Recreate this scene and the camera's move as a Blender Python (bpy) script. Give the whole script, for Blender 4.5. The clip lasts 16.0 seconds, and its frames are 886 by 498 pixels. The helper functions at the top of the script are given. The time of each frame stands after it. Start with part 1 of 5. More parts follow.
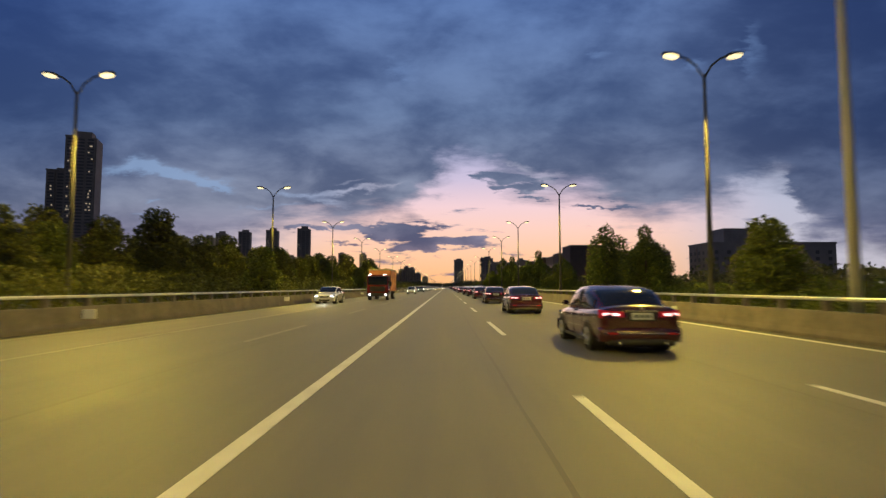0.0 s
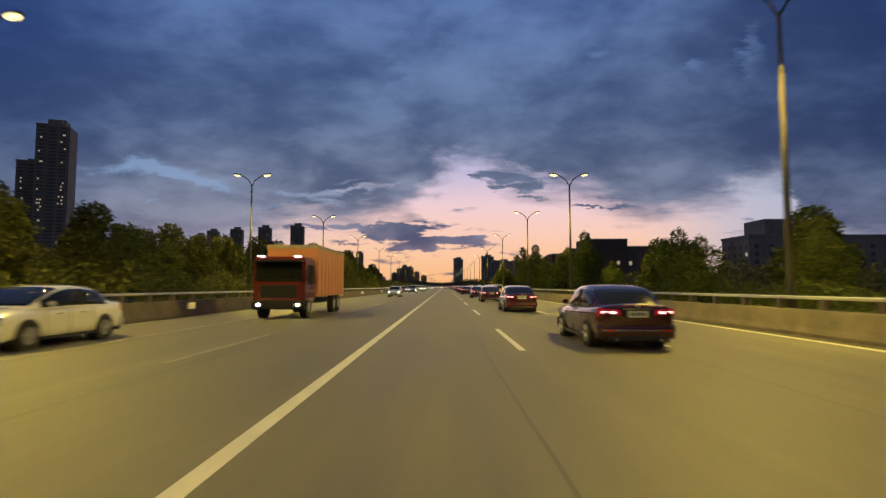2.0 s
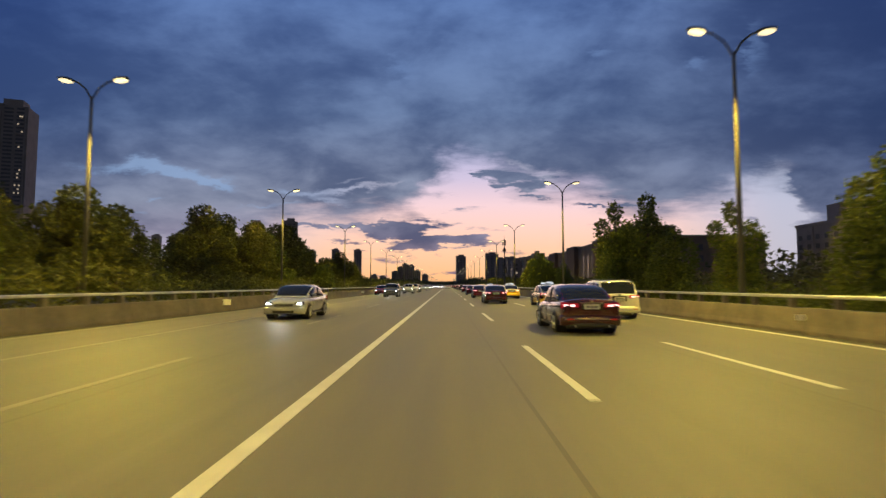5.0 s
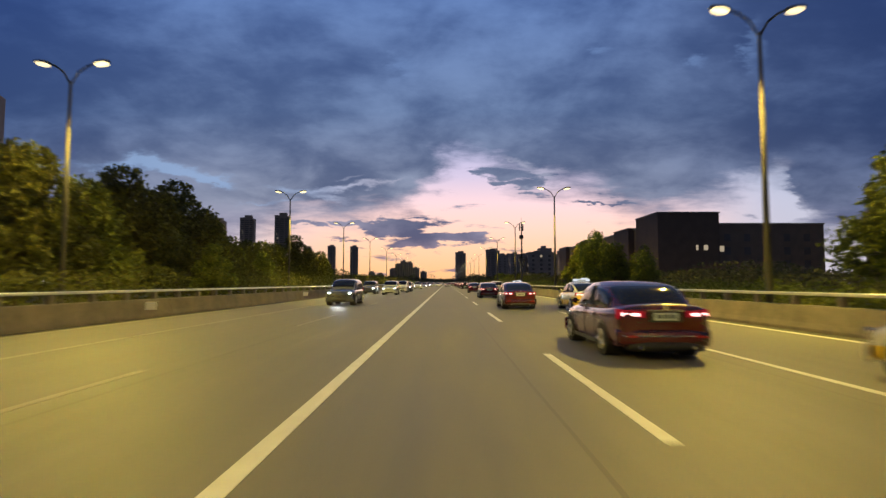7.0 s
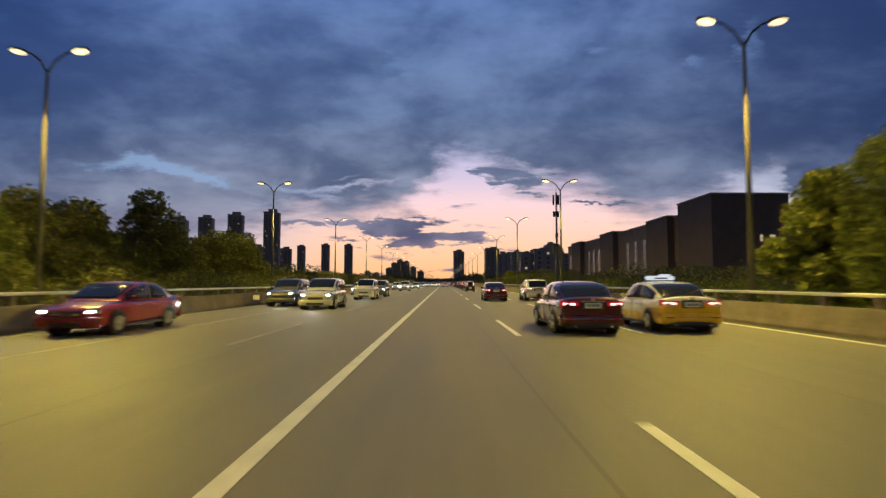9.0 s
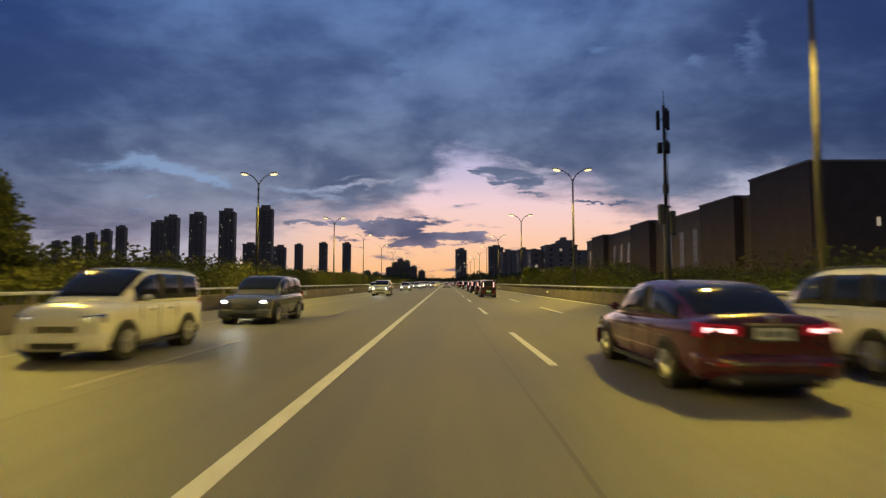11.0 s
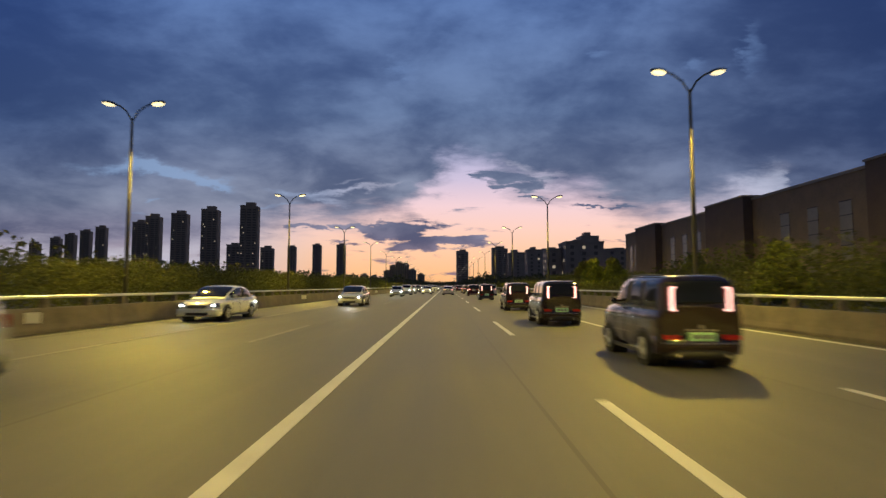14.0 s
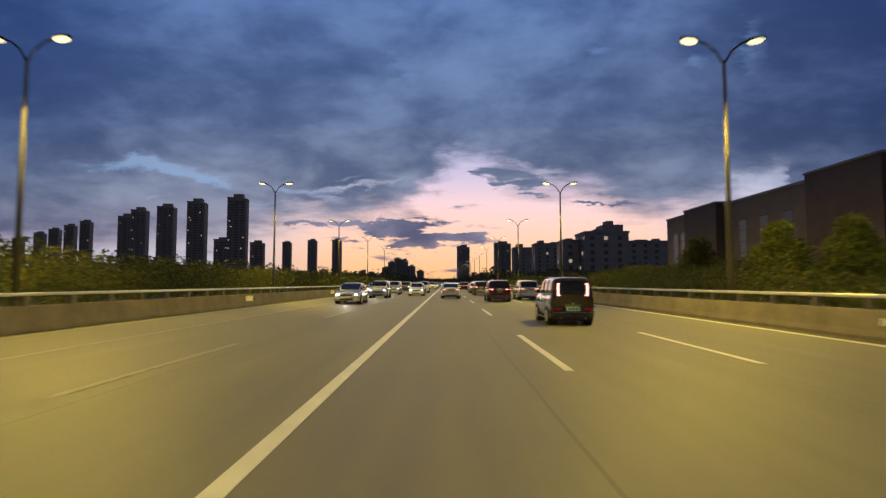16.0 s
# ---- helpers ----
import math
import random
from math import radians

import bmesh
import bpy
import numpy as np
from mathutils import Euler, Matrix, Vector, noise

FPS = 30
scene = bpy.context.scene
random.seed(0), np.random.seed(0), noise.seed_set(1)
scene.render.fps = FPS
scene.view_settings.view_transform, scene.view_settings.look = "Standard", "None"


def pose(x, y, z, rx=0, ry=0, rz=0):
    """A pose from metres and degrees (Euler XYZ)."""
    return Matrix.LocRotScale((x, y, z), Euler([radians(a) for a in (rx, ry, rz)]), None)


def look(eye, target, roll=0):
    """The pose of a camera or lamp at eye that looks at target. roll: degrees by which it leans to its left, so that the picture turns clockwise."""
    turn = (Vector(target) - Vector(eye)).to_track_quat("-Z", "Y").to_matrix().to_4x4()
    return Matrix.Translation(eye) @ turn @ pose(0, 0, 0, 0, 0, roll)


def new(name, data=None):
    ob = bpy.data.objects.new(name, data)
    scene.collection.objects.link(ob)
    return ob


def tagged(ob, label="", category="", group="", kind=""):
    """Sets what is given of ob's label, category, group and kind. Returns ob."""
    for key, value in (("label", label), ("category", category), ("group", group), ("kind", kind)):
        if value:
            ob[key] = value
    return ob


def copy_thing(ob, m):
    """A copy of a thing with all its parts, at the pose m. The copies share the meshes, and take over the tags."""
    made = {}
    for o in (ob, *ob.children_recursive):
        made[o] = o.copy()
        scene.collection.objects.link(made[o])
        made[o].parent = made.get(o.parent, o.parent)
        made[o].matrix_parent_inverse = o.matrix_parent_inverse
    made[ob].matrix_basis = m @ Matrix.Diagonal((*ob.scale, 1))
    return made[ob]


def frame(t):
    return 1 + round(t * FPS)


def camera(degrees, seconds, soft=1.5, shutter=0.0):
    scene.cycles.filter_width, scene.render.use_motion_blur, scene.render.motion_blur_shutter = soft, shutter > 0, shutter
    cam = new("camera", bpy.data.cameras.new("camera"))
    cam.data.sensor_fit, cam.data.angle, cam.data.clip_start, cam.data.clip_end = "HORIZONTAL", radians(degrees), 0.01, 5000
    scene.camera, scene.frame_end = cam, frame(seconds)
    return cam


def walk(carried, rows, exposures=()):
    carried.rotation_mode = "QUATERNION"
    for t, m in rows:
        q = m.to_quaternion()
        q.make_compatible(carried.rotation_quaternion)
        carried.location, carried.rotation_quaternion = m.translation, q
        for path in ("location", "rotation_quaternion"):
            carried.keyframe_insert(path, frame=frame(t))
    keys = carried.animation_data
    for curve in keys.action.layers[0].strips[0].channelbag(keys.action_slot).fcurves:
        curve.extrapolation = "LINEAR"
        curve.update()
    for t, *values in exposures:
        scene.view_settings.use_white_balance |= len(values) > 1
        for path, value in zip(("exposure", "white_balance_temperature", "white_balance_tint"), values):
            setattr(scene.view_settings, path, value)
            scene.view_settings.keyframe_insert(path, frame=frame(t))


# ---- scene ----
cam = camera(79.05, 16.0, soft=1.4, shutter=0.45)
PATH = [
    (0.0, pose(0.12, 0.00, 1.425, 94.05, 0.0, 0.31)),
    (0.5, pose(0.12, 8.75, 1.425, 94.01, 0.0, 0.26)),
    (1.0, pose(0.12, 17.30, 1.425, 93.80, 0.0, 0.24)),
    (1.5, pose(0.12, 25.60, 1.425, 94.02, 0.0, 0.23)),
    (2.0, pose(0.12, 34.00, 1.425, 93.99, 0.0, 0.22)),
    (2.5, pose(0.12, 42.60, 1.425, 94.05, 0.0, 0.21)),
    (3.0, pose(0.12, 51.20, 1.425, 93.82, 0.0, 0.20)),
    (3.5, pose(0.12, 59.80, 1.425, 93.91, 0.0, 0.33)),
    (4.0, pose(0.12, 68.20, 1.425, 93.90, 0.0, 0.36)),
    (6.5, pose(-0.17, 108.00, 1.425, 93.78, 0.0, 0.53)),
    (7.0, pose(-0.17, 116.20, 1.425, 93.62, 0.0, 0.33)),
    (7.5, pose(-0.17, 124.80, 1.425, 94.01, 0.0, 0.22)),
    (8.0, pose(-0.17, 133.70, 1.425, 93.80, 0.0, 0.21)),
    (8.5, pose(-0.17, 142.70, 1.425, 93.56, 0.0, 0.19)),
    (9.0, pose(-0.17, 151.60, 1.425, 93.59, 0.0, 0.08)),
    (11.5, pose(0.00, 195.50, 1.425, 93.54, 0.0, 0.28)),
    (12.0, pose(-0.02, 204.30, 1.425, 93.44, 0.0, 0.28)),
    (12.5, pose(-0.04, 213.10, 1.425, 93.52, 0.0, 0.19)),
    (13.0, pose(-0.06, 222.10, 1.425, 93.76, 0.0, 0.22)),
    (13.5, pose(-0.08, 231.20, 1.425, 93.62, 0.0, 0.20)),
    (14.0, pose(-0.10, 240.30, 1.425, 93.97, 0.0, 0.28)),
    (14.5, pose(-0.12, 249.50, 1.425, 93.73, 0.0, 0.26)),
    (15.0, pose(-0.14, 258.80, 1.425, 93.69, 0.0, 0.24)),
    (15.5, pose(-0.15, 268.10, 1.425, 93.82, 0.0, 0.31)),
    (16.0, pose(-0.17, 277.20, 1.425, 93.65, 0.0, 0.29)),
]
EXPOSURE = [(0.0, -0.1), (1.0, -0.2), (2.5, -0.15), (3.5, 0.0), (4.0, -0.05), (6.5, 0.03), (7.0, 0.08), (7.5, -0.05), (8.0, -0.18), (9.0, 0.0),
            (11.5, -0.18), (12.0, -0.1), (12.5, 0.0), (13.0, -0.15), (13.5, -0.22), (14.0, -0.1), (14.5, 0.0), (15.0, -0.18), (15.5, -0.12), (16.0, 0.0)]
walk(cam, PATH, EXPOSURE)


# ---- node helpers ----
def tree_of(owner):
    owner.use_nodes = True
    owner.node_tree.nodes.clear()
    return owner.node_tree


def link(nt, value, socket):
    if isinstance(value, bpy.types.NodeSocket):
        nt.links.new(value, socket)
    else:
        socket.default_value = value


def calc(nt, op, a, b=0.0, c=0.0, clamp=False):
    n = nt.nodes.new("ShaderNodeMath")
    n.operation, n.use_clamp = op, clamp
    for value, socket in zip((a, b, c), n.inputs):
        link(nt, value, socket)
    return n.outputs[0]


def blend(nt, fac, a, b, mode="MIX"):
    n = nt.nodes.new("ShaderNodeMix")
    n.data_type, n.blend_type = "RGBA", mode
    link(nt, fac, n.inputs[0])
    link(nt, a, n.inputs[6])
    link(nt, b, n.inputs[7])
    return n.outputs[2]


def noise_of(nt, vector, scale, detail=4.0, rough=0.55, distort=0.0):
    n = nt.nodes.new("ShaderNodeTexNoise")
    if vector is not None:
        nt.links.new(vector, n.inputs["Vector"])
    n.inputs["Scale"].default_value, n.inputs["Detail"].default_value = scale, detail
    n.inputs["Roughness"].default_value, n.inputs["Distortion"].default_value = rough, distort
    return n.outputs["Fac"]


def step_of(nt, value, lo, hi, a=0.0, b=1.0):
    n = nt.nodes.new("ShaderNodeMapRange")
    n.interpolation_type = "SMOOTHSTEP"
    link(nt, value, n.inputs[0])
    for i, v in enumerate((lo, hi, a, b)):
        n.inputs[i + 1].default_value = v
    return n.outputs[0]


def ramp(nt, value, stops):
    n = nt.nodes.new("ShaderNodeValToRGB")
    link(nt, value, n.inputs[0])
    el = n.color_ramp.elements
    while len(el) < len(stops):
        el.new(0.5)
    for e, (p, c) in zip(el, stops):
        e.position, e.color = p, (*c, 1)
    return n.outputs[0]


def srgb(r, g, b):
    """Linear colour from 8-bit screen values."""
    return tuple((v / 255 / 12.92 if v / 255 <= 0.04045 else ((v / 255 + 0.055) / 1.055) ** 2.4) for v in (r, g, b))


# ---- the dusk sky ----
world = bpy.data.worlds.new("dusk_sky")
scene.world = world
nt = tree_of(world)
coord = nt.nodes.new("ShaderNodeTexCoord").outputs["Generated"]
split = nt.nodes.new("ShaderNodeSeparateXYZ")
nt.links.new(coord, split.inputs[0])
dx, dy, dz = split.outputs
# chart of the sky ahead: ten units are 45 degrees, u to the right and v up from the vanishing point
ahead = calc(nt, "MAXIMUM", dy, 0.06)
u0 = calc(nt, "MULTIPLY", calc(nt, "DIVIDE", dx, ahead), 10.0)
v0 = calc(nt, "MULTIPLY", calc(nt, "DIVIDE", dz, ahead), 10.0)
# cloud layer seen in perspective
lift = calc(nt, "ADD", calc(nt, "MAXIMUM", dz, 0.0), 0.30)
flat = nt.nodes.new("ShaderNodeCombineXYZ")
nt.links.new(calc(nt, "DIVIDE", dx, lift), flat.inputs[0])
nt.links.new(calc(nt, "DIVIDE", dy, lift), flat.inputs[1])
flat = flat.outputs[0]
broad = noise_of(nt, flat, 1.15, 3.0, 0.5)
big = noise_of(nt, flat, 3.4, 6.0, 0.55, 0.3)
chart = nt.nodes.new("ShaderNodeCombineXYZ")
nt.links.new(calc(nt, "MULTIPLY", u0, 0.55), chart.inputs[0])
nt.links.new(calc(nt, "MULTIPLY", v0, 1.35), chart.inputs[1])
torn = calc(nt, "SUBTRACT", noise_of(nt, chart.outputs[0], 1.9, 8.0, 0.62), 0.5)
shift = nt.nodes.new("ShaderNodeVectorMath")
shift.operation = "ADD"
nt.links.new(chart.outputs[0], shift.inputs[0])
shift.inputs[1].default_value = (7.3, 2.1, 4.0)
torn2 = calc(nt, "SUBTRACT", noise_of(nt, shift.outputs[0], 1.3, 7.0, 0.6), 0.5)
thin = nt.nodes.new("ShaderNodeCombineXYZ")
nt.links.new(calc(nt, "MULTIPLY", u0, 0.9), thin.inputs[0])
nt.links.new(calc(nt, "MULTIPLY", v0, 5.0), thin.inputs[1])
torn3 = calc(nt, "SUBTRACT", noise_of(nt, thin.outputs[0], 1.1, 6.0, 0.6, 0.3), 0.5)
u = calc(nt, "ADD", u0, calc(nt, "MULTIPLY", torn, 1.5))
v = calc(nt, "ADD", v0, calc(nt, "MULTIPLY", torn2, 0.95))


def blob(cu, cv, wu, wv, tilt=0.0):
    """A soft ellipse on the chart: centre, half sizes and tilt in degrees."""
    c, s = math.cos(radians(tilt)), math.sin(radians(tilt))
    p, q = calc(nt, "SUBTRACT", u, cu), calc(nt, "SUBTRACT", v, cv)
    a = calc(nt, "ADD", calc(nt, "MULTIPLY", p, c / wu), calc(nt, "MULTIPLY", q, s / wu))
    b = calc(nt, "SUBTRACT", calc(nt, "MULTIPLY", q, c / wv), calc(nt, "MULTIPLY", p, s / wv))
    r = calc(nt, "ADD", calc(nt, "MULTIPLY", a, a), calc(nt, "MULTIPLY", b, b))
    return calc(nt, "EXPONENT", calc(nt, "MULTIPLY", r, -1.0))


def total(items):
    out = 0.0
    for weight, item in items:
        out = calc(nt, "ADD", out, calc(nt, "MULTIPLY", item, weight))
    return out


# lower edge of the cloud bank over the open strip of sunset
edge = nt.nodes.new("ShaderNodeFloatCurve")
nt.links.new(calc(nt, "MULTIPLY", calc(nt, "ADD", u, 10.0), 0.05), edge.inputs["Value"])
pts = edge.mapping.curves[0].points
EDGE = ((-10, 0.85), (-4.0, 0.9), (-2.6, 1.2), (-1.5, 1.22), (-0.8, 1.42), (-0.4, 1.78), (0.1, 2.28), (0.55, 2.42), (0.95, 2.2), (1.3, 1.92), (2.3, 1.80),
        (3.3, 1.5), (3.9, 1.36), (4.5, 1.45), (5.3, 1.68), (5.8, 2.0), (6.15, 2.05), (6.6, 1.35), (7.4, 0.8), (10, 0.7))
while len(pts) < len(EDGE):
    pts.new(0.5, 0.5)
for p, (a, b) in zip(pts, EDGE):
    p.location = ((a + 10) * 0.05, b * 0.2)
    p.handle_type = "AUTO"
edge.mapping.update()
over = calc(nt, "SUBTRACT", v, calc(nt, "MULTIPLY", edge.outputs[0], 5.0))
cover = step_of(nt, calc(nt, "ADD", over, calc(nt, "MULTIPLY", torn3, 0.8)), -0.46, 0.42)
dark = total([(1.0, blob(-0.55, 1.12, 0.75, 0.13, 2)), (1.9, blob(-0.15, 0.78, 0.80, 0.15)), (0.6, blob(-1.1, 0.98, 0.5, 0.06)), (0.55, blob(0.55, 0.86, 0.4, 0.05, 6)), (1.0, blob(2.6, 1.50, 0.42, 0.06)),
              (0.8, blob(-1.75, 1.12, 0.7, 0.06)), (0.7, blob(-2.5, 1.0, 0.6, 0.05)), (0.6, blob(-1.9, 0.8, 0.5, 0.05)), (0.45, blob(-0.2, 0.26, 1.6, 0.06)),
              (0.9, blob(1.5, 1.95, 0.9, 0.16, -4)), (0.6, blob(0.55, 1.95, 0.4, 0.09, -20)), (0.7, blob(3.4, 1.62, 0.5, 0.08)), (0.5, blob(-3.5, 0.95, 0.9, 0.1))])
cover = calc(nt, "MAXIMUM", cover, step_of(nt, calc(nt, "ADD", dark, calc(nt, "ADD", calc(nt, "MULTIPLY", torn2, 0.7), calc(nt, "MULTIPLY", torn3, 2.7))), 0.28, 0.70))
light = total([(1.05, blob(-6.0, 2.26, 0.95, 0.14, -3)), (0.95, blob(-4.9, 2.12, 0.8, 0.10, -9)), (0.95, blob(-4.25, 1.90, 0.40, 0.10, -30)), (0.6, blob(-5.5, 1.52, 0.18, 0.05)), (0.6, blob(-5.85, 1.36, 0.18, 0.05)),
               (0.75, blob(-2.85, 1.75, 0.6, 0.10, -6)), (0.6, blob(-2.1, 1.78, 0.5, 0.06, 3)), (0.6, blob(1.9, 1.85, 0.5, 0.06, -3)), (0.6, blob(-1.55, 1.85, 0.5, 0.10, 8)), (0.4, blob(-0.95, 2.0, 0.35, 0.07, 18)), (0.5, blob(-1.9, 2.05, 0.35, 0.06, 5)), (0.6, blob(1.35, 2.25, 0.45, 0.10, -25)), (0.5, blob(-3.0, 1.45, 0.4, 0.05)), (0.55, blob(-2.2, 1.6, 0.5, 0.06)), (0.5, blob(-3.5, 1.4, 0.3, 0.04)), (0.40, blob(-0.8, 4.15, 0.40, 0.34, 50)),
               (0.28, blob(-2.55, 3.9, 0.3, 0.12)), (0.46, blob(2.9, 4.42, 0.4, 0.12)), (0.50, blob(5.85, 4.5, 0.28, 0.60, -12)), (0.46, blob(4.75, 4.3, 0.32, 0.13)),
               (0.25, blob(1.4, 4.7, 0.4, 0.1)), (0.22, blob(-3.4, 4.5, 1.0, 0.3)), (0.5, blob(6.05, 1.95, 0.5, 0.3, 35)), (0.45, blob(2.0, 2.0, 0.5, 0.07))])
shreds = calc(nt, "ADD", calc(nt, "MULTIPLY", torn, 1.5), calc(nt, "MULTIPLY", torn3, 0.8))
light = step_of(nt, calc(nt, "ADD", light, calc(nt, "MULTIPLY", shreds, calc(nt, "ADD", calc(nt, "MULTIPLY", light, 0.9), 0.20))), 0.12, 0.98)
clear_sky = ramp(nt, calc(nt, "MULTIPLY", calc(nt, "ADD", v0, 0.5), 0.2), [
    (0.0, srgb(214, 144, 100)), (0.13, srgb(252, 190, 134)), (0.22, srgb(254, 201, 162)), (0.31, srgb(252, 207, 190)), (0.40, srgb(242, 208, 212)),
    (0.50, srgb(206, 193, 218)), (0.60, srgb(184, 183, 217)), (1.0, srgb(120, 142, 200))])
off = calc(nt, "ABSOLUTE", calc(nt, "SUBTRACT", u0, 0.8))
away = step_of(nt, off, 2.4, 5.6)
clear_sky = blend(nt, calc(nt, "MULTIPLY", away, 0.82), clear_sky, (*srgb(172, 183, 206), 1))
cloud = ramp(nt, calc(nt, "MULTIPLY", calc(nt, "ADD", v0, 0.5), 0.16), [
    (0.0, srgb(150, 112, 110)), (0.14, srgb(142, 120, 132)), (0.22, srgb(122, 117, 140)), (0.34, srgb(119, 126, 150)), (0.60, srgb(95, 114, 152)), (1.0, srgb(82, 108, 160))])
right = step_of(nt, u0, 1.5, 6.5)
cloud = blend(nt, calc(nt, "MULTIPLY", right, 0.5), cloud, (*srgb(72, 85, 120), 1))
mottle = calc(nt, "ADD", calc(nt, "ADD", calc(nt, "MULTIPLY", broad, 0.58), calc(nt, "MULTIPLY", big, 0.42)), calc(nt, "MULTIPLY", torn, 0.14))
cloud = blend(nt, step_of(nt, mottle, 0.38, 0.63), blend(nt, 1.0, cloud, (0.50, 0.56, 0.66, 1), "MULTIPLY"), blend(nt, 1.0, cloud, (1.42, 1.40, 1.30, 1), "MULTIPLY"))
# lens vignetting put into the cloud colour: darker and bluer to both sides
sides = calc(nt, "MULTIPLY", step_of(nt, calc(nt, "ABSOLUTE", u0), 3.6, 9.0), step_of(nt, v0, 0.8, 3.0))
cloud = blend(nt, sides, cloud, blend(nt, 1.0, cloud, (0.56, 0.63, 0.75, 1), "MULTIPLY"))
pale = blend(nt, step_of(nt, u0, -4.0, -0.5), (*srgb(138, 165, 204), 1), (*srgb(198, 195, 214), 1))
pale = blend(nt, step_of(nt, v0, 2.7, 3.7), pale, (*srgb(120, 150, 200), 1))
cloud = blend(nt, calc(nt, "MULTIPLY", light, 0.68), cloud, pale)
sky = blend(nt, cover, clear_sky, cloud)
# the bank goes on overhead and behind
front = step_of(nt, dy, 0.10, 0.40)
sky = blend(nt, front, blend(nt, step_of(nt, mottle, 0.36, 0.64), (*srgb(50, 56, 74), 1), (*srgb(82, 90, 112), 1)), sky)
below = step_of(nt, dz, -0.05, -0.01)
sky = blend(nt, below, (0.02, 0.02, 0.022, 1), sky)
bg = nt.nodes.new("ShaderNodeBackground")
nt.links.new(sky, bg.inputs[0])
bg.inputs[1].default_value = 1.12
nt.links.new(bg.outputs[0], nt.nodes.new("ShaderNodeOutputWorld").inputs[0])

# the last glow of the sun that has set straight ahead
glow = bpy.data.lights.new("afterglow", "SUN")
glow.energy, glow.angle, glow.color = 0.12, radians(25), (1.0, 0.72, 0.55)
new("afterglow", glow).matrix_world = look((0, 0, 0), (0, -1, -0.12))

SODIUM = (1.0, 0.71, 0.09)
LAMP_POWER = 8800.0


# ---- materials ----
def material(name, color, rough=0.6, metal=0.0, scale=3.0, vary=0.25, bump=0.0, bump_scale=40.0, spec=0.5, coat=0.0, islands=0.0, objects=0.0):
    """A surface whose colour wanders at two scales, with fine relief."""
    m = bpy.data.materials.new(name)
    nt = tree_of(m)
    b = nt.nodes.new("ShaderNodeBsdfPrincipled")
    nt.links.new(b.outputs[0], nt.nodes.new("ShaderNodeOutputMaterial").inputs[0])
    where = nt.nodes.new("ShaderNodeTexCoord").outputs["Object"]
    coarse = noise_of(nt, where, scale, 4.0)
    fine = noise_of(nt, where, scale * 9, 3.0)
    shade = calc(nt, "ADD", calc(nt, "MULTIPLY", coarse, 0.65), calc(nt, "MULTIPLY", fine, 0.35))
    low, high = tuple(c * (1 - vary) for c in color), tuple(min(1, c * (1 + vary)) for c in color)
    col = ramp(nt, shade, [(0.28, low), (0.72, high)])
    if islands or objects:
        rnd = nt.nodes.new("ShaderNodeNewGeometry").outputs["Random Per Island"] if islands else nt.nodes.new("ShaderNodeObjectInfo").outputs["Random"]
        amount = islands or objects
        f = calc(nt, "ADD", calc(nt, "MULTIPLY", rnd, amount * 2), 1 - amount)
        mul = nt.nodes.new("ShaderNodeVectorMath")
        mul.operation = "SCALE"
        nt.links.new(col, mul.inputs[0])
        nt.links.new(f, mul.inputs["Scale"])
        col = mul.outputs[0]
    nt.links.new(col, b.inputs["Base Color"])
    nt.links.new(step_of(nt, shade, 0.2, 0.8, max(0.02, rough * 0.85), min(1, rough * 1.15)), b.inputs["Roughness"])
    b.inputs["Metallic"].default_value = metal
    b.inputs["Specular IOR Level"].default_value = spec
    b.inputs["Coat Weight"].default_value, b.inputs["Coat Roughness"].default_value = coat, 0.06
    if bump:
        n = nt.nodes.new("ShaderNodeBump")
        n.inputs["Strength"].default_value, n.inputs["Distance"].default_value = bump, 0.02
        nt.links.new(noise_of(nt, where, bump_scale, 5.0), n.inputs["Height"])
        nt.links.new(n.outputs[0], b.inputs["Normal"])
    return m


def glowing(name, color, strength):
    m = bpy.data.materials.new(name)
    nt = tree_of(m)
    e = nt.nodes.new("ShaderNodeEmission")
    e.inputs[0].default_value, e.inputs[1].default_value = (*color, 1), strength
    nt.links.new(e.outputs[0], nt.nodes.new("ShaderNodeOutputMaterial").inputs[0])
    return m


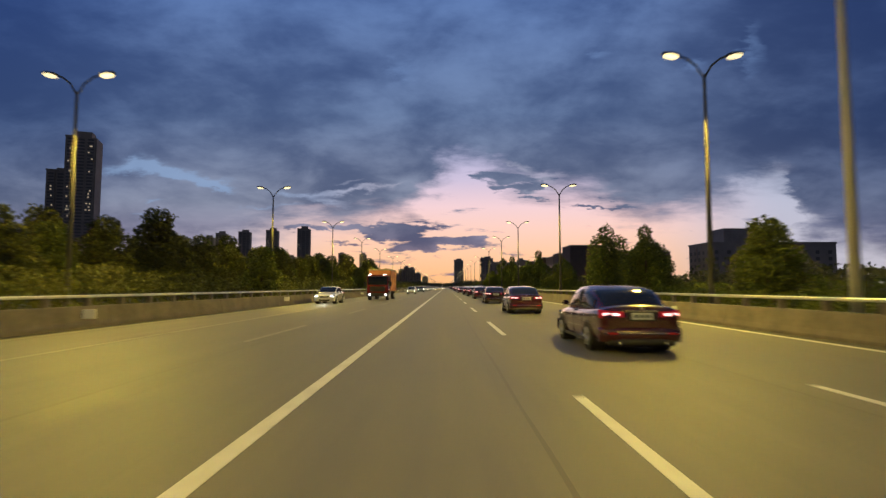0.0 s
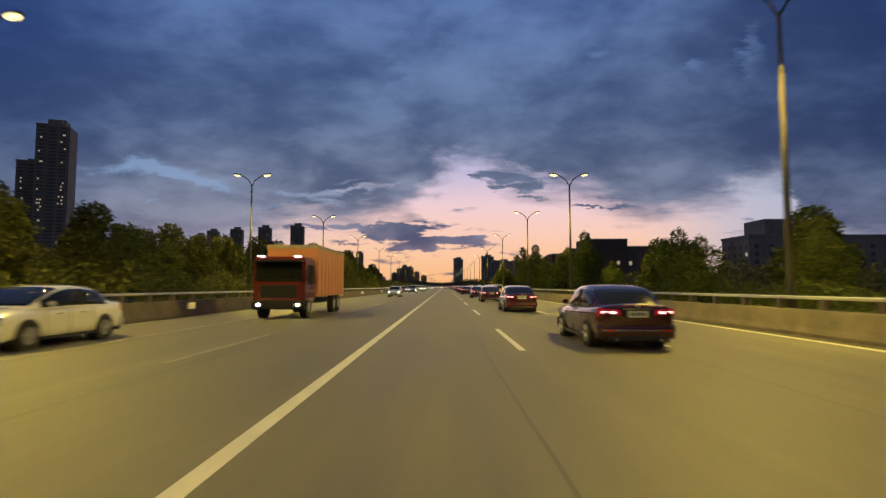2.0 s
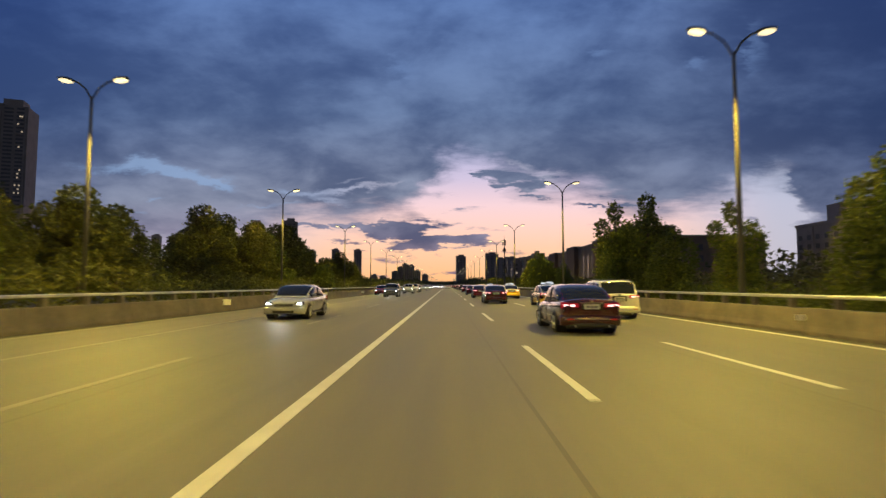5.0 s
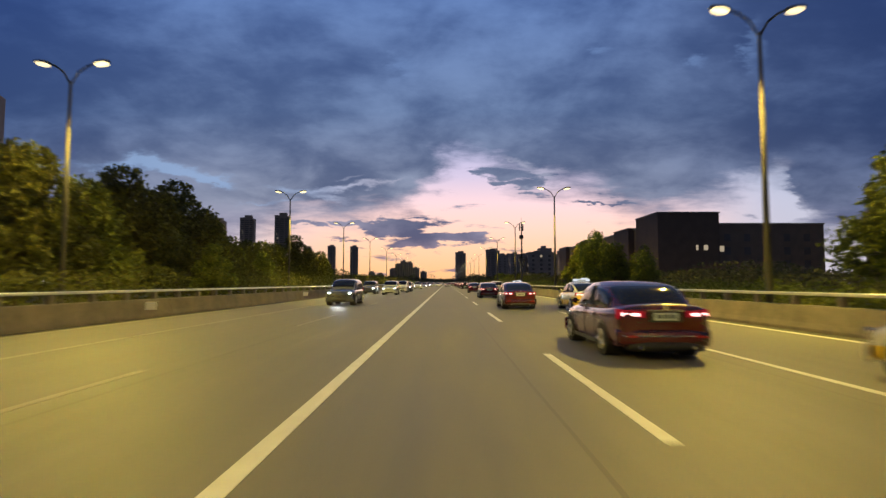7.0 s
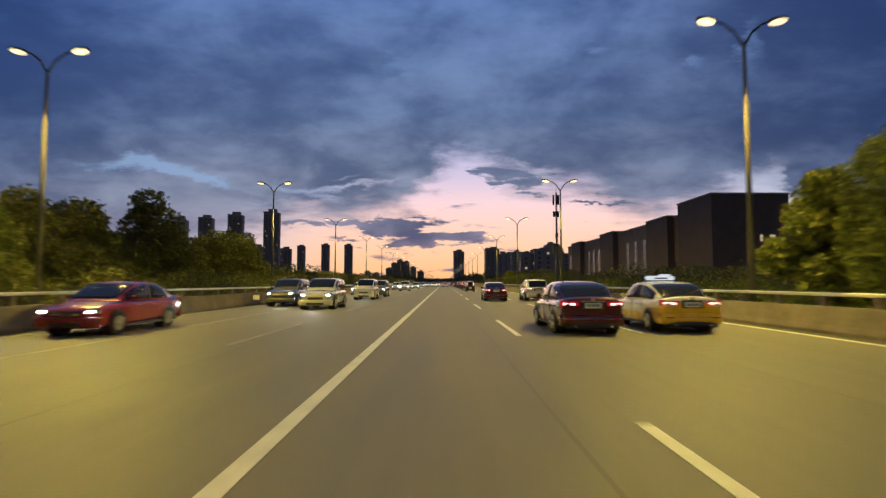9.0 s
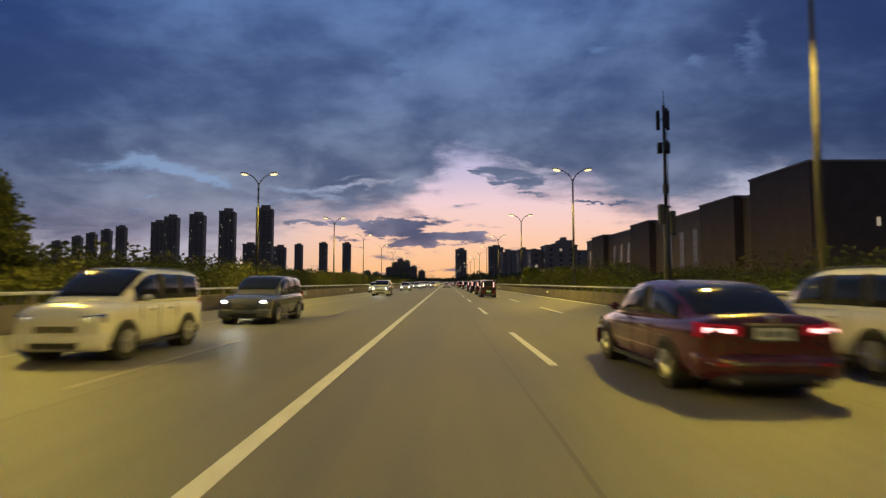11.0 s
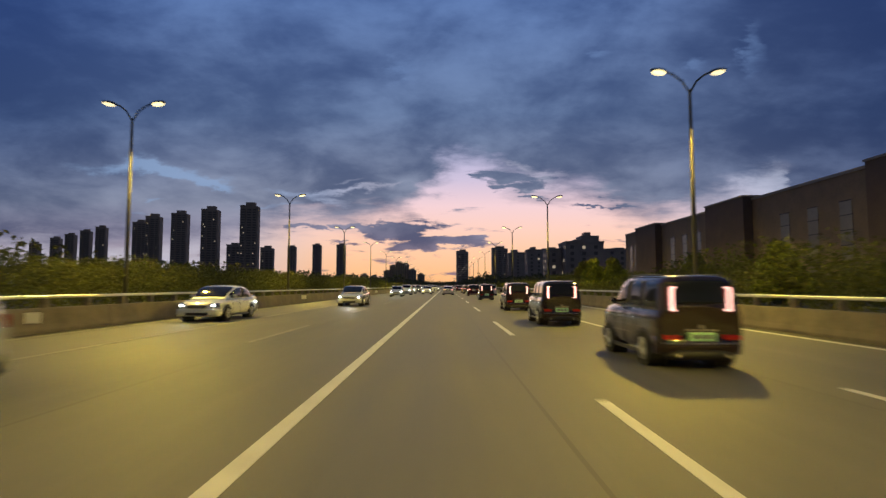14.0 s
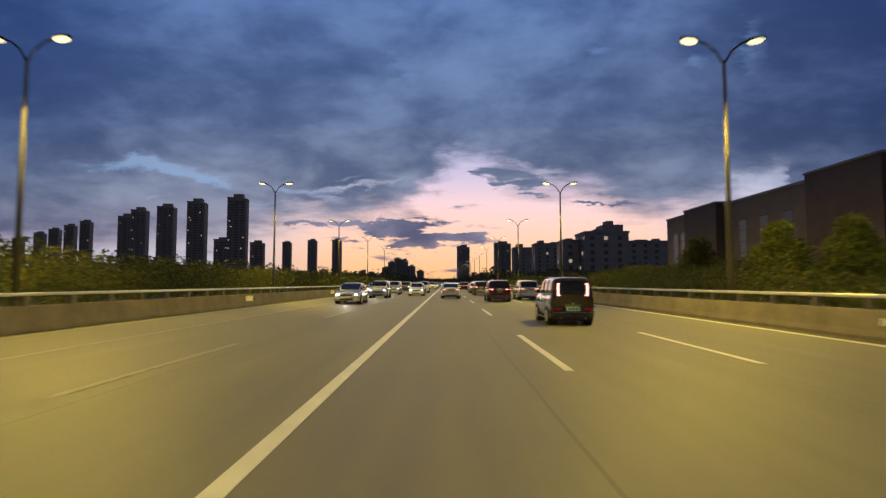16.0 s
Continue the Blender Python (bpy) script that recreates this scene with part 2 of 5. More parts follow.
def asphalt_material():
    m = bpy.data.materials.new("worn_asphalt")
    nt = tree_of(m)
    b = nt.nodes.new("ShaderNodeBsdfPrincipled")
    nt.links.new(b.outputs[0], nt.nodes.new("ShaderNodeOutputMaterial").inputs[0])
    where = nt.nodes.new("ShaderNodeTexCoord").outputs["Object"]
    stretch = nt.nodes.new("ShaderNodeMapping")
    stretch.inputs["Scale"].default_value = (1.0, 0.06, 1.0)
    nt.links.new(where, stretch.inputs[0])
    streaks = noise_of(nt, stretch.outputs[0], 1.6, 4.0, 0.6)
    patches = noise_of(nt, where, 0.12, 4.0, 0.6)
    stones = noise_of(nt, where, 55.0, 3.0, 0.7)
    sep = nt.nodes.new("ShaderNodeSeparateXYZ")
    nt.links.new(where, sep.inputs[0])
    # polished wheel tracks, two to a lane
    track = calc(nt, "COSINE", calc(nt, "MULTIPLY", calc(nt, "SUBTRACT", sep.outputs[0], 0.95), 6.2832 / 1.8))
    shade = calc(nt, "ADD", calc(nt, "MULTIPLY", streaks, 0.45), calc(nt, "MULTIPLY", patches, 0.35))
    shade = calc(nt, "ADD", shade, calc(nt, "MULTIPLY", stones, 0.2))
    shade = calc(nt, "ADD", shade, calc(nt, "MULTIPLY", track, -0.03))
    nt.links.new(ramp(nt, shade, [(0.30, (0.076, 0.075, 0.067)), (0.50, (0.136, 0.133, 0.119)), (0.72, (0.200, 0.194, 0.172))]), b.inputs["Base Color"])
    nt.links.new(step_of(nt, shade, 0.3, 0.7, 0.54, 0.72), b.inputs["Roughness"])
    b.inputs["Specular IOR Level"].default_value = 0.4
    n = nt.nodes.new("ShaderNodeBump")
    n.inputs["Strength"].default_value, n.inputs["Distance"].default_value = 0.35, 0.01
    nt.links.new(stones, n.inputs["Height"])
    nt.links.new(n.outputs[0], b.inputs["Normal"])
    return m


def leaf_material(name, color):
    m = bpy.data.materials.new(name)
    nt = tree_of(m)
    b = nt.nodes.new("ShaderNodeBsdfPrincipled")
    t = nt.nodes.new("ShaderNodeBsdfTranslucent")
    mix = nt.nodes.new("ShaderNodeMixShader")
    mix.inputs[0].default_value = 0.3
    rnd = nt.nodes.new("ShaderNodeNewGeometry").outputs["Random Per Island"]
    where = nt.nodes.new("ShaderNodeTexCoord").outputs["Object"]
    shade = calc(nt, "ADD", calc(nt, "MULTIPLY", rnd, 0.6), calc(nt, "MULTIPLY", noise_of(nt, where, 0.9, 3.0), 0.5))
    col = ramp(nt, shade, [(0.1, tuple(c * 0.5 for c in color)), (0.55, color), (1.0, (color[0] * 1.7, color[1] * 1.45, color[2] * 1.1))])
    nt.links.new(col, b.inputs["Base Color"])
    nt.links.new(col, t.inputs[0])
    b.inputs["Roughness"].default_value, b.inputs["Specular IOR Level"].default_value = 0.75, 0.25
    nt.links.new(b.outputs[0], mix.inputs[1])
    nt.links.new(t.outputs[0], mix.inputs[2])
    nt.links.new(mix.outputs[0], nt.nodes.new("ShaderNodeOutputMaterial").inputs[0])
    return m


ASPHALT = asphalt_material()
EARTH = material("verge_earth", (0.05, 0.055, 0.03), 0.95, scale=0.3, vary=0.4, bump=0.4, bump_scale=6)
LINE = material("road_paint", (0.58, 0.58, 0.57), 0.6, scale=2.2, vary=0.22, bump=0.2)
LINE_WORN = material("worn_road_paint", (0.225, 0.215, 0.19), 0.7, scale=1.6, vary=0.35, bump=0.2)
CONCRETE = material("parapet_concrete", (0.175, 0.155, 0.125), 0.88, scale=0.8, vary=0.42, bump=0.35, bump_scale=18, objects=0.06)
TAR = material("joint_tar", (0.072, 0.068, 0.062), 0.55, scale=4, vary=0.3)
# dark colour stands for the shadow line in the gutter
DARK_GUTTER = material("gutter_shadow_line", (0.035, 0.033, 0.03), 0.9, scale=1.5, vary=0.4)
GALVANISED = material("galvanised_steel", (0.55, 0.56, 0.55), 0.42, 0.75, scale=1.4, vary=0.18)
POST_PAINT = material("lamp_post_paint", (0.105, 0.103, 0.10), 0.55, 0.2, scale=2.0, vary=0.12)
POLE_PAINT = material("pale_pole_paint", (0.52, 0.52, 0.47), 0.5, scale=1.5, vary=0.15)
DARK_METAL = material("dark_metal", (0.05, 0.05, 0.055), 0.5, 0.6)
LAMP_GLASS = glowing("sodium_glow", (1.0, 0.80, 0.36), 2.4)
LAMP_GLASS_DIM = glowing("sodium_glow_weak", (1.0, 0.80, 0.42), 1.7)
LAMP_GLASS_FAR = glowing("sodium_glow_far", (1.0, 0.84, 0.62), 1.1)
LEAF_A = leaf_material("leaf_dark", (0.098, 0.114, 0.034))
LEAF_B = leaf_material("leaf_fresh", (0.115, 0.148, 0.036))
LEAF_C = leaf_material("leaf_far", (0.11, 0.12, 0.055))
LEAF_E = leaf_material("leaf_slim", (0.145, 0.185, 0.042))
LEAF_D = leaf_material("leaf_young", (0.17, 0.21, 0.045))
BARK = material("bark", (0.10, 0.08, 0.06), 0.95, scale=6, vary=0.4, bump=0.6)
FACADE_BROWN = material("brown_facade", (0.23, 0.17, 0.125), 0.85, scale=0.4, vary=0.25, bump=0.2, bump_scale=8)
FACADE_DARK = material("dark_brown_facade", (0.15, 0.105, 0.08), 0.85, scale=0.4, vary=0.25, bump=0.2, bump_scale=8)
# the sky's reflection in the hall glass is put into this pale colour
PALE_GLASS = material("glazing_with_reflection", (0.23, 0.21, 0.19), 0.25, scale=0.4, vary=0.15, spec=0.6)
FACADE_PALE = material("pale_facade", (0.30, 0.26, 0.23), 0.85, scale=0.3, vary=0.2)
FACADE_TOWER = material("tower_facade", (0.36, 0.29, 0.23), 0.85, scale=0.15, vary=0.25)
FACADE_GREY = material("grey_facade", (0.36, 0.30, 0.26), 0.85, scale=0.2, vary=0.25)
WINDOW_DARK = material("dark_pane", (0.12, 0.10, 0.09), 0.35, scale=0.5, vary=0.3, spec=0.6)
WINDOW_LIT = glowing("lit_pane", (1.0, 0.82, 0.58), 0.38)
REFLECTOR = material("white_reflector", (0.85, 0.85, 0.82), 0.35, scale=5, vary=0.05)
SIGN_GLOW = glowing("sign_glow", (0.85, 0.92, 1.0), 0.8)
RUBBER = material("tyre_rubber", (0.018, 0.018, 0.018), 0.85, vary=0.2)
ALLOY = material("wheel_alloy", (0.42, 0.42, 0.43), 0.35, 0.85, vary=0.12)
TRIM = material("black_trim", (0.018, 0.018, 0.02), 0.45, vary=0.2)
CAR_GLASS = material("tinted_glass", (0.012, 0.014, 0.016), 0.05, spec=0.45, vary=0.15)
CHROME = material("chrome", (0.72, 0.72, 0.72), 0.14, 1.0, vary=0.05)
HEADLIGHT_ON = glowing("headlight_glow", (0.90, 0.96, 1.0), 26.0)
TAIL_ON = glowing("tail_glow", (1.0, 0.46, 0.44), 4.5)
TAIL_LIT = glowing("tail_lens_lit", (0.62, 0.02, 0.03), 0.42)
TAIL_HOT = glowing("tail_glow_bright", (1.0, 0.52, 0.42), 2.9)
TAIL_LENS = material("red_lens", (0.32, 0.012, 0.012), 0.2, coat=0.6, vary=0.1)
PLATE_BLUE = material("pale_plate", (0.66, 0.70, 0.76), 0.4, vary=0.1)
PLATE_GREEN = material("green_plate", (0.50, 0.90, 0.66), 0.5, vary=0.05)
PLATE_BAR = material("plate_bar", (0.16, 0.18, 0.24), 0.5, vary=0.1)
CARGO_RED = material("cargo_orange", (0.46, 0.19, 0.11), 0.6, scale=1.2, vary=0.2)
TAXI_YELLOW = material("taxi_yellow", (0.72, 0.47, 0.02), 0.28, coat=0.8, vary=0.06)


def paint(name, color):
    return material(name, color, 0.22, 0.1, scale=1.5, vary=0.10, coat=1.0)


PAINT_BLACK = paint("paint_black", (0.018, 0.007, 0.008))
PAINT_DEEP = paint("paint_deep_maroon", (0.052, 0.004, 0.007))
PAINT_MAROON = paint("paint_maroon", (0.08, 0.008, 0.012))
PAINT_WHITE = paint("paint_white", (0.74, 0.73, 0.71))
PAINT_CREAM = paint("paint_cream", (0.66, 0.62, 0.52))
PAINT_SILVER = paint("paint_silver", (0.42, 0.43, 0.45))
PAINT_GREY = paint("paint_grey", (0.10, 0.105, 0.115))
PAINT_RED = paint("paint_red", (0.26, 0.022, 0.02))
PAINT_CAB = paint("paint_cab_red", (0.13, 0.018, 0.016))


# ---- mesh helpers ----
def part(name, bm, mat, parent=None, label="", smooth=False):
    me = bpy.data.meshes.new(name)
    bmesh.ops.recalc_face_normals(bm, faces=bm.faces)
    bm.to_mesh(me)
    bm.free()
    me.materials.append(mat)
    if smooth:
        for p in me.polygons:
            p.use_smooth = True
    ob = new(name, me)
    ob.parent = parent
    if label:
        ob["label"] = label
    return ob


def raw(name, verts, faces, mat, parent=None):
    me = bpy.data.meshes.new(name)
    me.from_pydata([tuple(v) for v in verts], [], [tuple(f) for f in faces])
    me.materials.append(mat)
    ob = new(name, me)
    ob.parent = parent
    return ob


def box(bm, x0, x1, y0, y1, z0, z1):
    v = [bm.verts.new((x, y, z)) for z in (z0, z1) for x, y in ((x0, y0), (x1, y0), (x1, y1), (x0, y1))]
    for f in ((0, 3, 2, 1), (4, 5, 6, 7), (0, 1, 5, 4), (1, 2, 6, 5), (2, 3, 7, 6), (3, 0, 4, 7)):
        bm.faces.new([v[i] for i in f])
    return bm


def boxed(*span):
    return box(bmesh.new(), *span)


def tube(bm, p0, p1, r0, r1, n=10):
    p0, p1 = Vector(p0), Vector(p1)
    d = (p1 - p0).normalized()
    a = d.orthogonal().normalized()
    b = d.cross(a)
    rings = []
    for p, r in ((p0, r0), (p1, r1)):
        rings.append([bm.verts.new(p + (a * math.cos(t) + b * math.sin(t)) * r) for t in (2 * math.pi * k / n for k in range(n))])
    for k in range(n):
        bm.faces.new((rings[0][k], rings[0][(k + 1) % n], rings[1][(k + 1) % n], rings[1][k]))
    bm.faces.new(rings[0][::-1])
    bm.faces.new(rings[1])
    return bm


def soften(ob, width=0.02, segments=2):
    m = ob.modifiers.new("bevel", "BEVEL")
    m.width, m.segments, m.limit_method = width, segments, "ANGLE"
    return ob


def thing(name, label, category, group="", kind=""):
    return tagged(new(name), label, category, group, kind)


# ---- ground and road ----
ROAD_END = 1400.0
CENTRE, DASH_A, DASH_B, EDGE_R = -1.74, 1.85, 5.45, 9.75
LEFT_A, LEFT_B, EDGE_L = -5.1, -8.5, -11.6
WALL_R, WALL_L = 10.4, -12.3

bm = bmesh.new()
xs = [-2600, -300, -60, -20, 20, 60, 300, 2600]
ys = [-300, -40, 60, 160, 300, 600, 1200, 2500, 4600]
grid = [[bm.verts.new((x, y, -0.16 - (0.25 * noise.noise((x * 0.02, y * 0.02, 0)) + 0.2 if abs(x) > 19 else 0))) for x in xs] for y in ys]
for j in range(len(ys) - 1):
    for i in range(len(xs) - 1):
        bm.faces.new((grid[j][i], grid[j][i + 1], grid[j + 1][i + 1], grid[j + 1][i]))
tagged(part("ground", bm, EARTH), "dark earth verge beyond the road parapets", "ground", kind="structure")

road = tagged(part("road", boxed(WALL_L - 0.5, WALL_R + 0.5, -60, ROAD_END, -0.4, 0.0), ASPHALT), "worn grey asphalt road lit by sodium lamps", "road", kind="structure")


def strip(name, x, y0, y1, w=0.15):
    return part(name, boxed(x - w / 2, x + w / 2, y0, y1, 0.0005, 0.006), LINE if x > -3 else LINE_WORN, road)


strip("centre_line", CENTRE, -60, ROAD_END, 0.19)
strip("edge_line", EDGE_R, -60, ROAD_END, 0.20)
strip("edge_line", EDGE_L, -60, ROAD_END, 0.16)
strip("lane_line", LEFT_B, -60, ROAD_END, 0.15)
dash_mesh = {}
for x, first in ((DASH_A, 22.1), (DASH_B, 22.9), (LEFT_A, 20.0)):
    for n in range(-3, 42):
        y1 = first + 15.0 * n
        if (x > 0) not in dash_mesh:
            ob = part("lane_dash", boxed(-0.075, 0.075, -6.0, 0.0, 0.0005, 0.006), LINE if x > 0 else LINE_WORN, road)
            dash_mesh[x > 0] = ob.data
        else:
            ob = new("lane_dash", dash_mesh[x > 0])
            ob.parent = road
        ob.matrix_basis = pose(x, y1, 0)


for x, w in ((1.02, 0.05), (4.9, 0.045), (-4.6, 0.05)):
    bm = bmesh.new()
    last = None
    for k in range(0, 400):
        y = -40 + k * 1.6
        c = x + 0.05 * noise.noise((x, y * 0.08, 3.0)) + 0.02 * noise.noise((x, y * 0.5, 9.0))
        pair = [bm.verts.new((c + s * w * (0.5 + 0.3 * noise.noise((y * 0.4, x, s))), y, 0.0025)) for s in (-1, 1)]
        if last:
            bm.faces.new((last[0], last[1], pair[1], pair[0]))
        last = pair
    part("tar_seam", bm, TAR, road, "dark tarred joint between paving lanes")


# ---- parapets with a steel rail on top ----
def parapet_section(length):
    bm = bmesh.new()
    prof = [(0, 0), (0.0, 0.10), (0.05, 0.26), (0.13, 0.72), (0.15, 0.76), (0.42, 0.76), (0.46, 0.0)]
    rows = [[bm.verts.new((x, y, z)) for x, z in prof] for y in (0.012, length - 0.012)]
    n = len(prof)
    for k in range(n):
        bm.faces.new((rows[0][k], rows[0][(k + 1) % n], rows[1][(k + 1) % n], rows[1][k]))
    bm.faces.new(rows[0][::-1])
    bm.faces.new(rows[1])
    return bm


def rail_beam(length):
    bm = bmesh.new()
    prof = [(0.0, 0.02), (0.02, 0.0), (0.20, 0.0), (0.22, 0.02), (0.22, 0.08), (0.19, 0.10), (0.03, 0.10), (0.0, 0.08)]
    rows = [[bm.verts.new((x, y, z)) for x, z in prof] for y in (0, length)]
    n = len(prof)
    for k in range(n):
        bm.faces.new((rows[0][k], rows[0][(k + 1) % n], rows[1][(k + 1) % n], rows[1][k]))
    bm.faces.new(rows[0][::-1])
    bm.faces.new(rows[1])
    return bm


SECTION = 10.0
meshes = {}
for side, x0, turn in (("east", WALL_R, 0), ("west", WALL_L, 180)):
    wall = thing("barrier_" + side, "low stained concrete parapet with a galvanised rail on top", "barrier", kind="structure")
    wall.matrix_basis = pose(x0, 0, 0, 0, 0, turn)
    sign = 1 if turn == 0 else -1

    def repeat(name, build, mat, y, x=0.0, z=0.0):
        if name not in meshes:
            meshes[name] = part(name, build(), mat, wall)
            ob = meshes[name]
        else:
            ob = new(name, meshes[name].data)
            ob.parent = wall
        ob.matrix_basis = pose(x, y, z)
        return ob

    for k in range(-4, 72):
        y = k * SECTION if sign > 0 else -(k + 1) * SECTION
        repeat("parapet_section", lambda: parapet_section(SECTION), CONCRETE, y)
        repeat("rail_beam", lambda: rail_beam(SECTION), GALVANISED, y, 0.15, 1.05)
    for k in range(-12, 165):
        repeat("rail_block", lambda: boxed(-0.08, 0.08, -0.11, 0.11, 0.0, 0.292), CONCRETE, sign * (k * 2.0 + 1.0), 0.26, 0.759)
    # flat strip at the wall foot, the gutter's shadow put into its colour
    part("gutter", boxed(-0.36, -0.005, -700 if sign < 0 else -40, 40 if sign < 0 else 700, 0.001, 0.005), DARK_GUTTER, wall)

plate = None
for x, ys in ((WALL_L + 0.0, (18.5, 41.5, 60, 79, 97.5, 114, 138, 162, 186, 210, 233, 256, 286, 310, 334)), (WALL_R, (24, 62, 100, 140, 190, 241, 290, 330))):
    for y in ys:
        inward = 1 if x < 0 else -1
        if plate is None:
            plate = thing("delineator", "small white reflective plate on a parapet bracket", "reflector", "reflectors along the parapets")
            soften(part("reflector_plate", boxed(-0.20, 0.20, -0.02, 0.02, -0.16, 0.16), REFLECTOR, plate), 0.015)
            part("bracket", boxed(-0.03, 0.03, 0.018, 0.22, -0.05, 0.05), DARK_METAL, plate)
            ob = plate
            plate.matrix_basis = pose(x + inward * 0.16, y, 0.50, 0, 0, 18 * inward)
        else:
            ob = copy_thing(plate, pose(x + inward * 0.16, y, 0.50, 0, 0, 18 * inward))
            ob.scale = (0.55, 1, 0.55) if x > 0 else (1, 1, 1)


# ---- twin-armed street lamps ----
def street_lamp(lit):
    """A tapered post with two outreach arms; +x is the arm over the road."""
    post = thing("street_lamp", "tall pale steel street lamp with two lit sodium heads", "street lamp", "street lamps along the road")
    part("base", tube(tube(bmesh.new(), (0, 0, -0.2), (0, 0, 0.5), 0.19, 0.17, 12), (0, 0, 0.5), (0, 0, 0.55), 0.21, 0.21, 12), POST_PAINT, post)
    part("pole", tube(bmesh.new(), (0, 0, 0.5), (0, 0, 10.3), 0.125, 0.065, 12), POST_PAINT, post, smooth=True)
    for s, reach in ((1, 1.12), (-1, 1.06)):
        bm = bmesh.new()
        pts = [(0, 0, 10.15), (s * reach * 0.3, 0, 10.7), (s * reach * 0.65, 0, 11.0), (s * reach, 0, 11.14)]
        for a, b in zip(pts, pts[1:]):
            tube(bm, a, b, 0.045, 0.042, 8)
        arm = part("arm", bm, POST_PAINT, post, smooth=True)
        bm = bmesh.new()
        bmesh.ops.create_uvsphere(bm, u_segments=16, v_segments=8, radius=1.0)
        bmesh.ops.transform(bm, matrix=pose(s * (reach + 0.25), 0, 11.18, 0, -s * 8, 0) @ Matrix.Diagonal((0.40, 0.17, 0.11, 1)), verts=bm.verts)
        head = part("lamp_head", bm, POST_PAINT, post, smooth=True)
        bm = bmesh.new()
        bmesh.ops.create_uvsphere(bm, u_segments=16, v_segments=8, radius=1.0)
        bmesh.ops.transform(bm, matrix=pose(s * (reach + 0.25), 0, 11.10, 0, -s * 8, 0) @ Matrix.Diagonal((0.33, 0.19, 0.10, 1)), verts=bm.verts)
        part("lens", bm, (LAMP_GLASS if s > 0 else LAMP_GLASS_DIM) if lit else LAMP_GLASS_FAR, head, "glowing warm lens", smooth=True)
        if lit:
            lamp = bpy.data.lights.new("bulb", "SPOT")
            lamp.energy, lamp.color, lamp.spot_size, lamp.spot_blend, lamp.shadow_soft_size = LAMP_POWER * (1.0 if s > 0 else 0.44), SODIUM, radians(132), 0.4, 0.12
            bulb = new("bulb", lamp)
            bulb.parent = post
            bulb.matrix_basis = pose(s * (reach + 0.30), 0, 10.92, 0, -s * 36, 0)
    return post


RIGHT_LAMPS = [-8.0, 22.0, 50.9, 80.3, 104.3, 134.8, 171.0, 202.4, 232.6, 264.1, 298.2, 329.0, 359.5, 391.0, 422.5, 454.0]
LEFT_LAMPS = [-6.0, 24.4, 53.0, 81.3, 109.5, 139.8, 174.0, 204.6, 235.3, 268.8, 298.3, 330.0, 362.0, 393.5, 425.0, 456.5]
near_lamp, far_lamp = street_lamp(True), street_lamp(False)
near_lamp.matrix_basis, far_lamp.matrix_basis = pose(10.95, RIGHT_LAMPS[0], 0, 0, 0, 180), pose(10.95, 485.5, 0, 0, 0, 180)
for y in RIGHT_LAMPS[1:]:
    copy_thing(near_lamp, pose(10.95, y, 0, 0, 0, 180))
for y in LEFT_LAMPS:
    copy_thing(near_lamp, pose(-17.1, y, 0.2))
for k in range(1, 18):
    copy_thing(far_lamp, pose(10.95, 485.5 + 31.5 * k, 0, 0, 0, 180))
for k in range(18):
    copy_thing(far_lamp, pose(-17.1, 488.0 + 31.5 * k, 0.2))

# a plain tall pole on the verge and the camera mast
pole = thing("utility_pole", "tall plain galvanised pole on the verge", "pole")
part("shaft", tube(bmesh.new(), (0, 0, -0.2), (0, 0, 12.5), 0.16, 0.10, 14), POLE_PAINT, pole, smooth=True)
part("base_plate", boxed(-0.3, 0.3, -0.3, 0.3, -0.2, 0.06), GALVANISED, pole)
pole.matrix_basis = pose(11.5, 15.0, 0)

mast = thing("camera_mast", "tall monitoring mast with panel boxes near the top", "mast")
part("lower_shaft", tube(bmesh.new(), (0, 0, -0.3), (0, 0, 6.2), 0.24, 0.19, 16), POST_PAINT, mast, "pale lower shaft", smooth=True)
part("upper_shaft", tube(bmesh.new(), (0, 0, 6.15), (0, 0, 12.6), 0.13, 0.09, 14), DARK_METAL, mast, smooth=True)
part("flange", tube(bmesh.new(), (0, 0, 6.1), (0, 0, 6.2), 0.30, 0.30, 16), DARK_METAL, mast)
for k in range(3):
    a = 2.094 * k + 0.5
    c, s = math.cos(a), math.sin(a)
    part("bracket", tube(bmesh.new(), (0, 0, 11.7), (c * 0.36, s * 0.36, 11.7), 0.03, 0.03, 8), DARK_METAL, mast)
    soften(part("panel_antenna", boxed(c * 0.38 - 0.11, c * 0.38 + 0.11, s * 0.38 - 0.08, s * 0.38 + 0.08, 11.05, 12.3), DARK_METAL, mast), 0.03)
    soften(part("radio_unit", boxed(c * 0.30 - 0.15, c * 0.30 + 0.15, s * 0.30 - 0.11, s * 0.30 + 0.11, 9.55, 10.25), DARK_METAL, mast), 0.03)
for x, z, h in ((-0.36, 5.1, 1.2), (0.40, 4.4, 1.5), (0.0, 7.0, 0.55)):
    soften(part("equipment_box", boxed(x - 0.16, x + 0.16, -0.22, 0.14, z, z + h), POST_PAINT if x else DARK_METAL, mast), 0.03)
part("lightning_rod", tube(bmesh.new(), (0, 0, 12.6), (0, 0, 13.5), 0.03, 0.015, 6), DARK_METAL, mast)
part("cable", tube(bmesh.new(), (0.22, -0.05, 0.0), (0.16, -0.03, 11.4), 0.022, 0.022, 6), DARK_METAL, mast)
mast.matrix_basis = pose(14.8, 222.6, -0.16) @ Matrix.Diagonal((1, 1, 1.08, 1))


